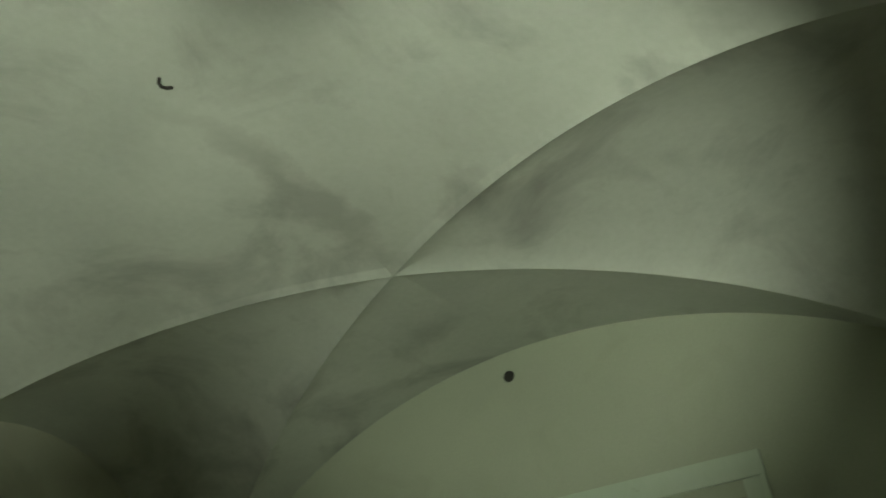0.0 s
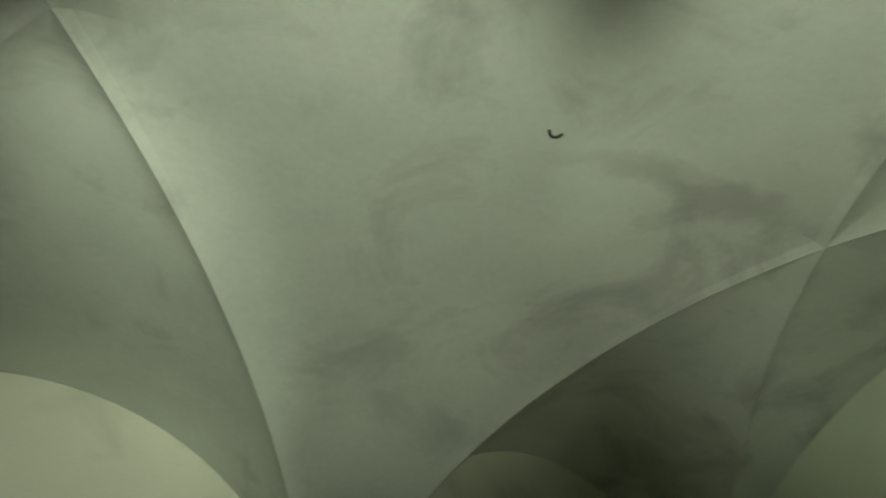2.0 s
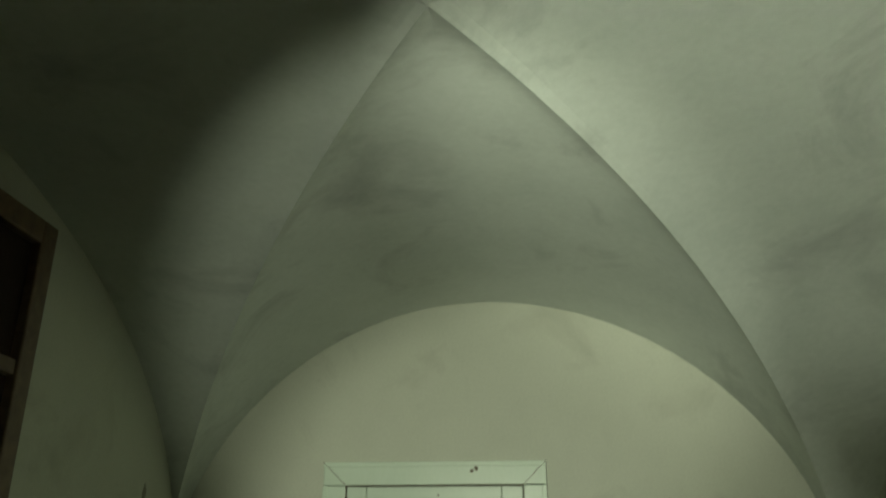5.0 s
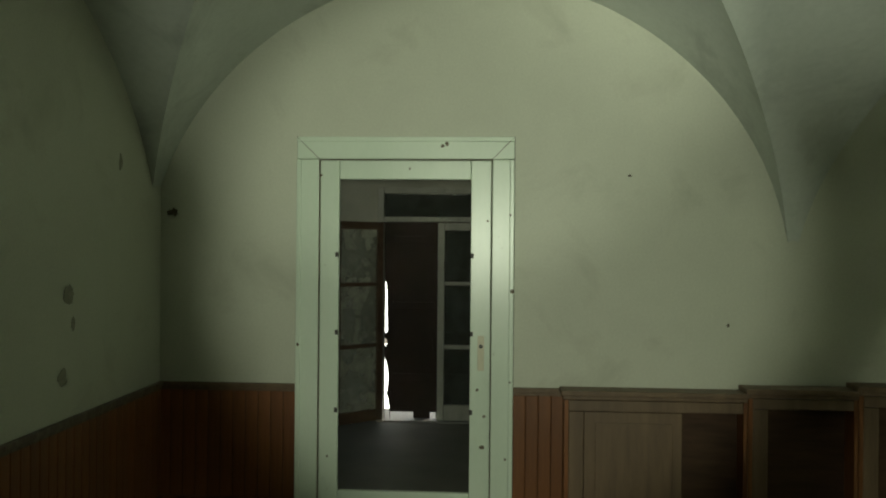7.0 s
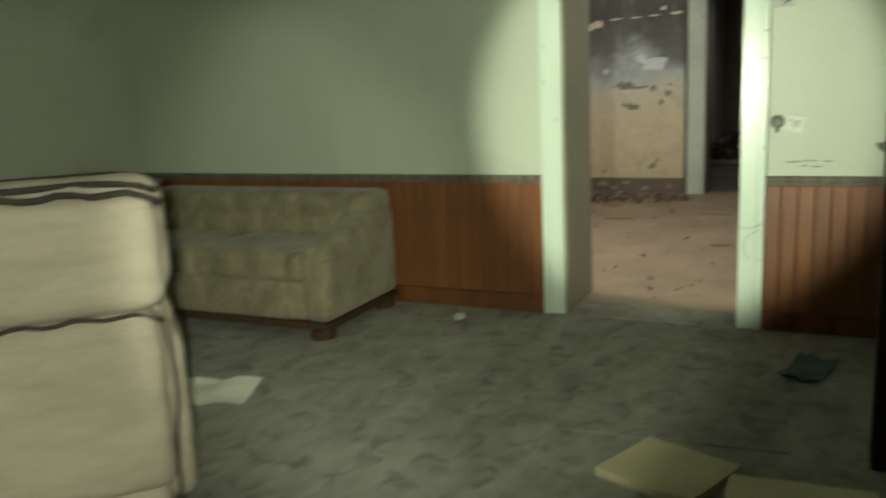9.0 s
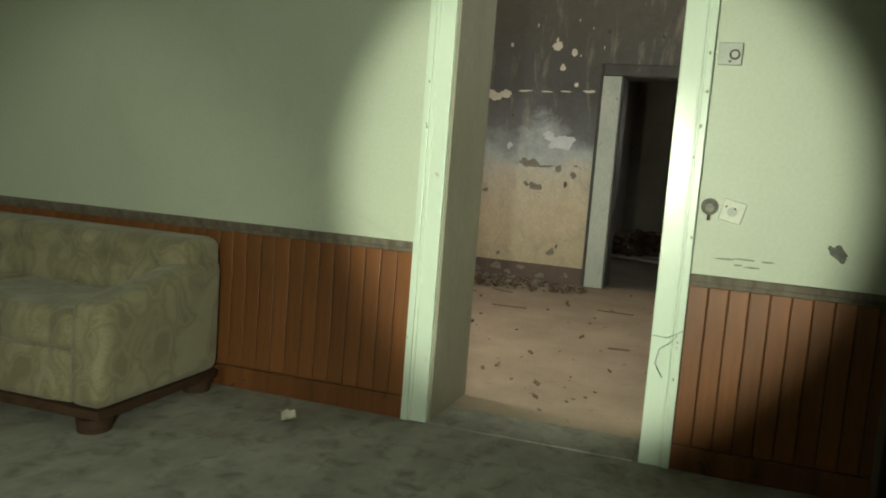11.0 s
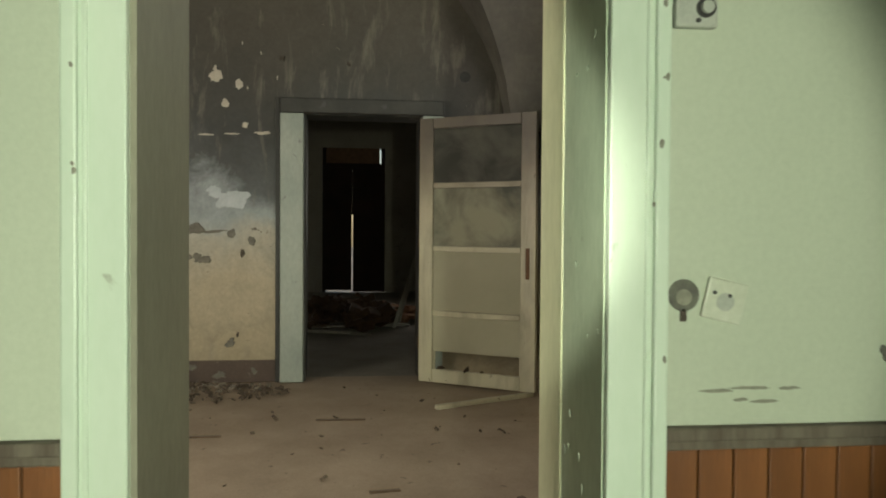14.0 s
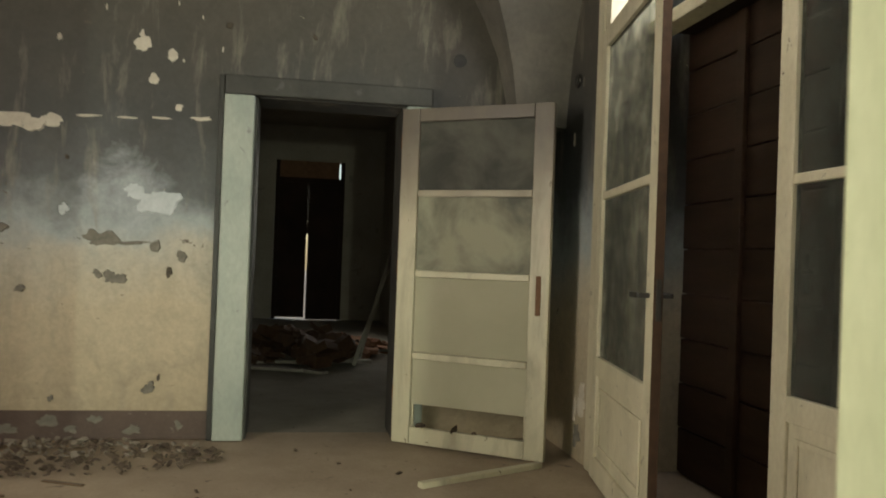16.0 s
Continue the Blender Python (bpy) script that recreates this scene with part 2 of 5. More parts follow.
def soot_wall():
    """Cream paint below, smoke stain above, a bluish band between, a painted bluish sheen, and flakes where the paint
    fell off.
    """
    mat, nt, p = tree("smoke_stained_wall")
    geo = nt.nodes.new("ShaderNodeNewGeometry")
    sep = nt.nodes.new("ShaderNodeSeparateXYZ")
    nt.links.new(geo.outputs["Position"], sep.inputs[0])
    wob = noise_at(nt, 1.6, 5.0, 0.62)
    fine = noise_at(nt, 40, 4.0, 0.6)
    h = nt.nodes.new("ShaderNodeMath")
    h.operation = "MULTIPLY_ADD"
    nt.links.new(wob, h.inputs[0])
    h.inputs[1].default_value = 0.85
    nt.links.new(sep.outputs["Z"], h.inputs[2])
    half = nt.nodes.new("ShaderNodeMath")
    half.operation = "MULTIPLY"
    half.inputs[1].default_value = 0.25
    nt.links.new(h.outputs[0], half.inputs[0])
    col = ramp(nt, half.outputs[0], [(0.10, (0.40, 0.33, 0.22)), (0.30, (0.50, 0.43, 0.31)), (0.375, (0.47, 0.45, 0.38)), (0.415, (0.36, 0.40, 0.41)), (0.472, (0.11, 0.118, 0.122)), (0.575, (0.055, 0.056, 0.054)), (0.70, (0.075, 0.069, 0.058)), (0.95, (0.135, 0.117, 0.092))])
    flakes = noise_at(nt, 5.5, 6.0, 0.72, None, 0.8)
    col = mix(nt, ramp(nt, flakes, [(0.70, (0, 0, 0)), (0.715, (1, 1, 1))]), col, (0.42, 0.37, 0.29))
    scars = noise_at(nt, 7.0, 6.0, 0.75, (1, 1, 1.8), 0.5)
    col = mix(nt, ramp(nt, scars, [(0.31, (1, 1, 1)), (0.34, (0, 0, 0))]), col, (0.12, 0.10, 0.08))
    drips = noise_at(nt, 7.0, 5.0, 0.65, (1, 1, 0.22), 0.3)
    col = mix(nt, ramp(nt, drips, [(0.56, (0, 0, 0)), (0.72, (0.55, 0.55, 0.55))]), col, (0.30, 0.27, 0.215))
    grime = noise_at(nt, 3.2, 6.0, 0.7, None, 0.6)
    col = mix(nt, ramp(nt, grime, [(0.52, (0, 0, 0)), (0.74, (0.3, 0.3, 0.3))]), col, (0.11, 0.10, 0.085))
    # Reflection on the glossy paint, mixed into the colour as a soft bluish spot.
    sheen_dist = nt.nodes.new("ShaderNodeVectorMath")
    sheen_dist.operation = "DISTANCE"
    sheen_dist.inputs[1].default_value = (11.217, -2.36, 1.45)
    nt.links.new(geo.outputs["Position"], sheen_dist.inputs[0])
    far = nt.nodes.new("ShaderNodeMath")
    far.operation = "MULTIPLY_ADD"
    nt.links.new(grime, far.inputs[0])
    far.inputs[1].default_value = 0.55
    nt.links.new(sheen_dist.outputs["Value"], far.inputs[2])
    col = mix(nt, ramp(nt, far.outputs[0], [(0.32, (0.7, 0.7, 0.7)), (0.52, (0, 0, 0))]), col, (0.46, 0.50, 0.53))
    mottle = noise_at(nt, 11.0, 5.0, 0.7, None, 0.8)
    col = mix(nt, 0.16, col, ramp(nt, mottle, [(0.35, (0.22, 0.22, 0.22)), (0.65, (0.72, 0.72, 0.72))]), "OVERLAY")
    col = mix(nt, 0.12, col, ramp(nt, fine, [(0.3, (0.2, 0.2, 0.2)), (0.7, (0.8, 0.8, 0.8))]), "OVERLAY")
    nt.links.new(col, p.inputs["Base Color"])
    p.inputs["Roughness"].default_value = 0.6
    bump(nt, p, fine, 0.12, 0.006)
    return mat


SOOT = soot_wall()

# ---- building helpers ----


def box(bm, x0, x1, y0, y1, z0, z1, bevel=0.0, segments=2):
    r = bmesh.ops.create_cube(bm, size=1.0)
    vs = r["verts"]
    bmesh.ops.scale(bm, vec=(abs(x1 - x0), abs(y1 - y0), abs(z1 - z0)), verts=vs)
    bmesh.ops.translate(bm, vec=((x0 + x1) / 2, (y0 + y1) / 2, (z0 + z1) / 2), verts=vs)
    if bevel:
        es = {e for v in vs for e in v.link_edges}
        bmesh.ops.bevel(bm, geom=list(es), offset=bevel, segments=segments, profile=0.5, affect="EDGES")
    return bm


def boxes(*dims, bevel=0.0):
    bm = bmesh.new()
    for d in dims:
        box(bm, *d, bevel=bevel)
    return bm


def rod(bm, a, b, radius, sides=10, end=None):
    a, b = Vector(a), Vector(b)
    r = bmesh.ops.create_cone(bm, cap_ends=True, segments=sides, radius1=radius, radius2=radius if end is None else end, depth=(b - a).length)
    m = Matrix.Translation((a + b) / 2) @ (b - a).to_track_quat("Z", "Y").to_matrix().to_4x4()
    bmesh.ops.transform(bm, matrix=m, verts=r["verts"])
    return bm


def mesh_of(name, bm, mat, smooth=False):
    me = bpy.data.meshes.new(name)
    bmesh.ops.recalc_face_normals(bm, faces=bm.faces)
    bm.to_mesh(me)
    bm.free()
    me.materials.append(mat)
    if smooth:
        for f in me.polygons:
            f.use_smooth = True
    return me


def part(name, bm, mat, parent, label="", smooth=False):
    ob = new(name, mesh_of(name, bm, mat, smooth))
    ob.parent = parent
    return tagged(ob, label) if label else ob


def solid(name, bm, mat, label="", category="", group="", kind="", smooth=False):
    return tagged(new(name, mesh_of(name, bm, mat, smooth)), label, category, group, kind)


def thing(name, m, label, category, group="", kind=""):
    ob = new(name)
    ob.empty_display_size = 0.1
    ob.matrix_basis = m
    return tagged(ob, label, category, group, kind)


# ---- the setting ----
XE, SOUTH = 6.442, -5.607          # east and south walls of the sitting room
XB0, XB1 = 6.94, 11.217           # the sooted room
YB0, YB1 = -4.93, -0.43
ROOF = 3.9
NORTH_T = 0.30                    # thickness of the north wall
DOOR_X0, DOOR_X1, DOOR_TOP = 0.90, 1.985, 2.13
WAY_Y0, WAY_Y1, WAY_TOP = -3.875, -2.98, 2.12

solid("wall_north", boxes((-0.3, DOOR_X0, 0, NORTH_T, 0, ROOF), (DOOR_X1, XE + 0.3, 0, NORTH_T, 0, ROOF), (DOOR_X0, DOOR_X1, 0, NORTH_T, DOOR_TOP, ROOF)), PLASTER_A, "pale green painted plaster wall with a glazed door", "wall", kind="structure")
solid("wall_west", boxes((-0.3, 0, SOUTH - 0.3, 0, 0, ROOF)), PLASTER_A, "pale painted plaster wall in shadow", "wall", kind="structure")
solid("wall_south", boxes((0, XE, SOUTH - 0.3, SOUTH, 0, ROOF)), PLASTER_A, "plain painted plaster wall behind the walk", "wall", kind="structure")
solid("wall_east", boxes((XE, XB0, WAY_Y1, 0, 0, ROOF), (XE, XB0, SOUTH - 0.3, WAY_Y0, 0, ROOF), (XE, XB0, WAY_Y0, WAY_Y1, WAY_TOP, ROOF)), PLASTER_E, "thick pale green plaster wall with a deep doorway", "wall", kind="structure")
solid("floor", boxes((-0.3, XE + 0.25, SOUTH - 0.3, NORTH_T / 2, -0.2, 0)), FLOOR_A, "dirty grey carpet floor with dark stains", "floor", kind="structure")

ARC_R, ARC_HALF, CROWN_L, CROWN = 1.895, 1.86, 3.181, 3.19
SPRING = CROWN_L - ARC_R + math.sqrt(ARC_R ** 2 - ARC_HALF ** 2)


def groin_height(s, crown=CROWN):
    """Height of the groin at s: 0 at the springing, 1 at the crossing."""
    return CROWN_L - ARC_R + math.sqrt(max(0.0, ARC_R ** 2 - (ARC_HALF * (1 - s)) ** 2)) + (crown - CROWN_L) * s


def sheet(bm, rows):
    """A surface through rows of points of equal length."""
    grid = [[bm.verts.new(p) for p in row] for row in rows]
    for a, b in zip(grid, grid[1:]):
        for i in range(len(a) - 1):
            if len({tuple(v.co) for v in (a[i], a[i + 1], b[i + 1], b[i])}) >= 3:
                bm.faces.new((a[i], a[i + 1], b[i + 1], b[i]))


def spread(a, b, n):
    return [a + (b - a) * i / n for i in range(n + 1)]


def eased(n):
    """Steps from 0 to 1, closer near 0, where the arcs are steep."""
    return [(i / n) ** 1.5 for i in range(n + 1)]


def lip(far):
    """The plaster swells a little towards an arris."""
    return 0.040 * math.exp(-max(0.0, far) / 0.065)


def ceiling_a():
    bm = bmesh.new()
    n, bays = 48, ((-0.077, 1.7255, 3.61), (3.67, 5.0235, 6.515))
    depth = -SOUTH / 2
    for side in (0, 1):
        fy = (lambda s: -s * depth) if side == 0 else (lambda s: SOUTH + s * depth)
        for x0, xm, x1 in bays:
            x0 -= 0.19 if side and x0 > 3 else 0.0
            w, rows = x1 - x0, []
            for s in eased(n):
                row = []
                for u in spread(-1, 1, 40):
                    off = math.sin(u * math.pi / 2) * (1 - s)
                    z = groin_height(1 - abs(off), crown=CROWN_L) + (CROWN - CROWN_L) * s
                    z -= lip((1 - s - abs(off)) * w / 2)
                    if s < 1:
                        z -= 0.038 * (1 - s) ** 3 * (1 - (off / (1 - s)) ** 4)
                    row.append((xm + off * (xm - x0 if off < 0 else x1 - xm), fy(s), z))
                rows.append(row)
            sheet(bm, rows)
        (q0, qm, q1), (p0, pm, p1) = bays
        p0 -= 0.19 if side else 0.0
        spans = (lambda s: (q0, q0 + s * (qm - q0)), lambda s: (q1 - s * (q1 - qm), p0 + s * (pm - p0)), lambda s: (p1 - s * (p1 - pm), p1))
        for k, span in enumerate(spans):
            rows = []
            for s in eased(n):
                a, b = span(s)
                z = groin_height(s)
                row = []
                for v in spread(-1, 1, 24):
                    u = 0.5 + 0.5 * math.sin(v * math.pi / 2)
                    x = a + (b - a) * u
                    lift = 0.07 * (z - SPRING) * u if k == 2 else 0.0
                    near = min(x - a if k else 9, b - x if k < 2 else 9)
                    row.append((x, fy(s), z + lift - lip(near)))
                rows.append(row)
            sheet(bm, rows)
    bmesh.ops.remove_doubles(bm, verts=bm.verts, dist=0.0005)
    for f in bm.faces:
        f.smooth = True
    for e in bm.edges:
        if len(e.link_faces) == 2 and e.calc_face_angle(0) > radians(9):
            e.smooth = False
    return bm


solid("ceiling", ceiling_a(), VAULT, "whitewashed groin vault with sharp arrises and grey stains", "ceiling", kind="structure")
# Unseen slab over all rooms, added to block sky and sun.
solid("light_block_slab", boxes((-0.6, 21.0, SOUTH - 1.0, 3.4, ROOF, ROOF + 0.2)), DIM_PLASTER, "plain unseen slab added above to keep daylight out", "roof", kind="structure")

# skirting, cap rail and boards of the dado
DADO_H = 0.765


def dado_runs():
    """Start, direction, length and inward turn of each run of panelling."""
    return (((0.0, 0.0), (1, 0), 0.815, 0), ((2.072, 0.0), (1, 0), XE - 2.072, 0), ((0.0, SOUTH), (0, 1), -SOUTH, 90), ((XE, 0.0), (0, -1), 2.868, -90), ((XE, -3.992), (0, -1), -SOUTH - 3.992, -90))


# ---- the north room behind the glazed door ----
NB = 2.63
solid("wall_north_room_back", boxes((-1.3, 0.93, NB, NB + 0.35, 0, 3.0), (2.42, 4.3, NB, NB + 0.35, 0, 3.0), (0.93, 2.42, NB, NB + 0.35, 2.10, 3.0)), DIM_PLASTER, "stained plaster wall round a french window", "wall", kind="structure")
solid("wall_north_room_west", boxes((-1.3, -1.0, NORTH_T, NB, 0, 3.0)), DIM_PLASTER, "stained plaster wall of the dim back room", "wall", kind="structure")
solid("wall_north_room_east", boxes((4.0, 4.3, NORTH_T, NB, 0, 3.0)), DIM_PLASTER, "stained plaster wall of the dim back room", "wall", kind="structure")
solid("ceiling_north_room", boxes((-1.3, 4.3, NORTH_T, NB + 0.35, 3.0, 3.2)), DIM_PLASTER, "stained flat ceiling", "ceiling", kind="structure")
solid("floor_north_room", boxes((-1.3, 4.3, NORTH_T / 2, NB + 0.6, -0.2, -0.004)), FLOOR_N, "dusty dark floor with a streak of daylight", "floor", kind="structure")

# ---- the sooted room ----
solid("wall_sooted_east", boxes((XB1, XB1 + 0.35, -3.06, 1.0, 0, ROOF), (XB1, XB1 + 0.35, -6.0, -3.96, 0, ROOF), (XB1, XB1 + 0.35, -3.96, -3.06, 2.03, ROOF)), SOOT, "cream wall blackened by smoke with flaking paint", "wall", kind="structure")
# The opening in this unseen wall is added for the area lamp.
solid("wall_sooted_north", boxes((XB0, 6.96, YB1, YB1 + 0.3, 0, ROOF), (7.90, XB1, YB1, YB1 + 0.3, 0, ROOF), (6.96, 7.90, YB1, YB1 + 0.3, 0, 0.9), (6.96, 7.90, YB1, YB1 + 0.3, 2.6, ROOF)), SOOT, "smoke stained wall with an unseen opening added for light", "wall", kind="structure")
SC0, SC1, SCT = 7.80, 10.38, 2.98
solid("wall_sooted_south", boxes((XB0, SC0, YB0 - 0.55, YB0, 0, ROOF), (SC1, XB1, YB0 - 0.55, YB0, 0, ROOF), (SC0, SC1, YB0 - 0.55, YB0, SCT, ROOF)), SOOT, "smoke stained wall round a glazed screen", "wall", kind="structure")
solid("floor_sooted_room", boxes((XE + 0.25, XB1 + 0.2, YB0 - 1.0, YB1 + 0.3, -0.2, -0.006)), FLOOR_B, "dusty beige cement floor strewn with grit", "floor", kind="structure")


def ceiling_b():
    bm = bmesh.new()
    yc, hy, xc, hx = -2.68, 1.95, (XB0 + XB1) / 2, 1.95
    n = 30

    def arc(u):
        return 1.74 + math.sqrt(max(0.0, 1.96 ** 2 - (1.95 * u) ** 2))

    for sign in (-1, 1):
        end = XB1 if sign > 0 else XB0
        rows = [[(end, yc + u * hy, arc(u)) for u in spread(-1, 1, 40)]]
        for s in spread(0, 1, n):
            rows.append([(xc + sign * hx * (1 - s), yc + u * (1 - s) * hy, arc(u * (1 - s))) for u in spread(-1, 1, 40)])
        sheet(bm, rows)
        end = YB1 if sign > 0 else YB0
        rows = [[(xc + u * hx, end, arc(u)) for u in spread(-1, 1, 40)]]
        for s in spread(0, 1, n):
            rows.append([(xc + u * (1 - s) * hx, yc + sign * hy * (1 - s), arc(u * (1 - s))) for u in spread(-1, 1, 40)])
        sheet(bm, rows)
    for xa, xb in ((XB0, xc - hx), (xc + hx, XB1)):
        for ya, yb in ((YB0, yc - hy), (yc + hy, YB1)):
            sheet(bm, [[(xa, ya, arc(1)), (xb, ya, arc(1))], [(xa, yb, arc(1)), (xb, yb, arc(1))]])
    bmesh.ops.remove_doubles(bm, verts=bm.verts, dist=0.0005)
    for f in bm.faces:
        f.smooth = True
    for e in bm.edges:
        if len(e.link_faces) == 2 and e.calc_face_angle(0) > radians(9):
            e.smooth = False
    return bm


SOOT_VAULT = surface("smoke_blackened_vault", (0.10, 0.095, 0.085), (0.20, 0.185, 0.155), 1.6, 30, 0.85, 0.3, spots=(0.30, 0.27, 0.22), amount=0.68)
solid("ceiling_sooted_room", ceiling_b(), SOOT_VAULT, "smoke blackened groin vault", "ceiling", kind="structure")

# ---- the far hall ----
HX = 20.4
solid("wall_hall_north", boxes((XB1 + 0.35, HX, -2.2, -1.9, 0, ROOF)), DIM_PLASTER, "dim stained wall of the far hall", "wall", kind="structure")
# The opening at x 16.2 to 17.3 is unseen, added for the hall lamp.
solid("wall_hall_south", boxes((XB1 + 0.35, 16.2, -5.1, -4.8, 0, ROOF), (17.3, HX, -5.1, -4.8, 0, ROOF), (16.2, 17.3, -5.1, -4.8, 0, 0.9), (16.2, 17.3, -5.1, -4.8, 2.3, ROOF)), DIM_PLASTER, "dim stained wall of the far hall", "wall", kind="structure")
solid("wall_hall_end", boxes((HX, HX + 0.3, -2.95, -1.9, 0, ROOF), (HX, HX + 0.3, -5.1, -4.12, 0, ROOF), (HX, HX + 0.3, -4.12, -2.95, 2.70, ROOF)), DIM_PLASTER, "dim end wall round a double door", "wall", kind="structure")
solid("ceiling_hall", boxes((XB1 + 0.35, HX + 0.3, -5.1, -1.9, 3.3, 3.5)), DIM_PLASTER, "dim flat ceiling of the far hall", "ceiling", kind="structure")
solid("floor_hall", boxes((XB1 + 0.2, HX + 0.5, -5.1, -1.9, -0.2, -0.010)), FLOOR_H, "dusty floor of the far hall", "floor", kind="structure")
solid("ground", boxes((-60, 80, -60, 60, -0.5, -0.3)), FLOOR_B, "bare earth round the house", "ground", kind="structure")



# Added glowing panel that whitens the shutter slits where dim ground would show.
def daylight_backdrop(name, y, z0, z1):
    mat, nt, p = tree("daylight_glow")
    p.inputs["Base Color"].default_value = (0.8, 0.8, 0.76, 1)
    p.inputs["Emission Color"].default_value = (1.0, 0.94, 0.84, 1)
    p.inputs["Emission Strength"].default_value = 5.0
    solid(name, boxes((-6, 9, y, y + 0.05, z0, z1)), mat, "glowing panel added beyond the shutters to stand for daylight", "backdrop", kind="structure")


daylight_backdrop("backdrop", 4.6, -0.31, 0.46)
daylight_backdrop("backdrop", 13.0, -0.31, 2.2)
SOCKET_DARK = surface("sooty_grey_hole", (0.10, 0.10, 0.085), (0.16, 0.16, 0.13), 25, 120, 0.9, 0.5)
SCUFF = surface("scuffed_plaster", (0.20, 0.20, 0.155), (0.28, 0.28, 0.22), 30, 120, 0.9, 0.4)

# ---- parts and shapes for the things ----


def pad(x0, x1, y0, y1, z0, z1, r=0.06, cuts=10, push=None):
    """A stuffed block: a box with rounded edges, whose faces may be pushed in or out by push(point, normal)."""
    bm = bmesh.new()
    bmesh.ops.create_cube(bm, size=2.0)
    bmesh.ops.subdivide_edges(bm, edges=bm.edges[:], cuts=cuts, use_grid_fill=True)
    c = Vector(((x0 + x1) / 2, (y0 + y1) / 2, (z0 + z1) / 2))
    h = Vector((abs(x1 - x0) / 2, abs(y1 - y0) / 2, abs(z1 - z0) / 2))
    r = min(r, *h)
    for v in bm.verts:
        p = Vector([math.copysign(abs(a) ** 0.75, a) * b for a, b in zip(v.co, h)])
        core = Vector([max(-(b - r), min(b - r, a)) for a, b in zip(p, h)])
        d = p - core
        n = d.normalized() if d.length > 1e-6 else Vector((0, 0, 0))
        q = c + core + n * r
        v.co = q + n * push(q, n) if push else q
    return bm


def wire(name, points, radius, mat, parent=None, label=""):
    """A bent cord or rod through points, as a mesh."""
    bm = bmesh.new()
    pts = [Vector(p) for p in points]
    rings = []
    for i, p in enumerate(pts):
        way = (pts[min(i + 1, len(pts) - 1)] - pts[max(i - 1, 0)]).normalized()
        side = way.orthogonal().normalized()
        up = way.cross(side)
        rings.append([bm.verts.new(p + radius * (math.cos(a) * side + math.sin(a) * up)) for a in (k * math.pi / 3 for k in range(6))])
    for a, b in zip(rings, rings[1:]):
        best = min(range(6), key=lambda k: (a[0].co - b[k].co).length)
        b[:] = b[best:] + b[:best]
        for k in range(6):
            bm.faces.new((a[k], a[(k + 1) % 6], b[(k + 1) % 6], b[k]))
    bm.faces.new(rings[0][::-1])
    bm.faces.new(rings[-1])
    if parent:
        return part(name, bm, mat, parent, label, smooth=True)
    return bm


def blotch(rng, radius, thick, stretch=1.0, points=22, rough=0.35):
    """A flat ragged flake in the local xy plane."""
    bm = bmesh.new()
    turn = rng.random() * 6.28
    ring = []
    waves = [(n, rng.random() * 6.28, rng.random() / n) for n in (1, 2, 3, 5)]
    for k in range(points):
        a = turn + k * 2 * math.pi / points
        rr = radius * (1 + rough * sum(c * math.sin(n * a + p) for n, p, c in waves) + rough * 0.7 * (rng.random() - 0.5))
        ring.append((rr * math.cos(a) * stretch, rr * math.sin(a)))
    low = [bm.verts.new((x, y, 0)) for x, y in ring]
    high = [bm.verts.new((x * 0.93, y * 0.93, thick)) for x, y in ring]
    bm.faces.new(high)
    bm.faces.new(low[::-1])
    for k in range(points):
        j = (k + 1) % points
        bm.faces.new((low[k], low[j], high[j], high[k]))
    return bm


ON_EAST = Matrix(((0, 0, -1, 0), (-1, 0, 0, 0), (0, 1, 0, 0), (0, 0, 0, 1)))   # flat things on a wall that faces west
ON_NORTH = Matrix(((1, 0, 0, 0), (0, 0, -1, 0), (0, 1, 0, 0), (0, 0, 0, 1)))   # on a wall that faces south
ON_WEST = Matrix(((0, 0, 1, 0), (1, 0, 0, 0), (0, 1, 0, 0), (0, 0, 0, 1)))     # on a wall that faces east

# ---- sitting room: the glazed door ----


RUST_CHIP = surface("bared_brown_wood", (0.10, 0.085, 0.06), (0.20, 0.17, 0.12), 20, 90, 0.9, 0.3)


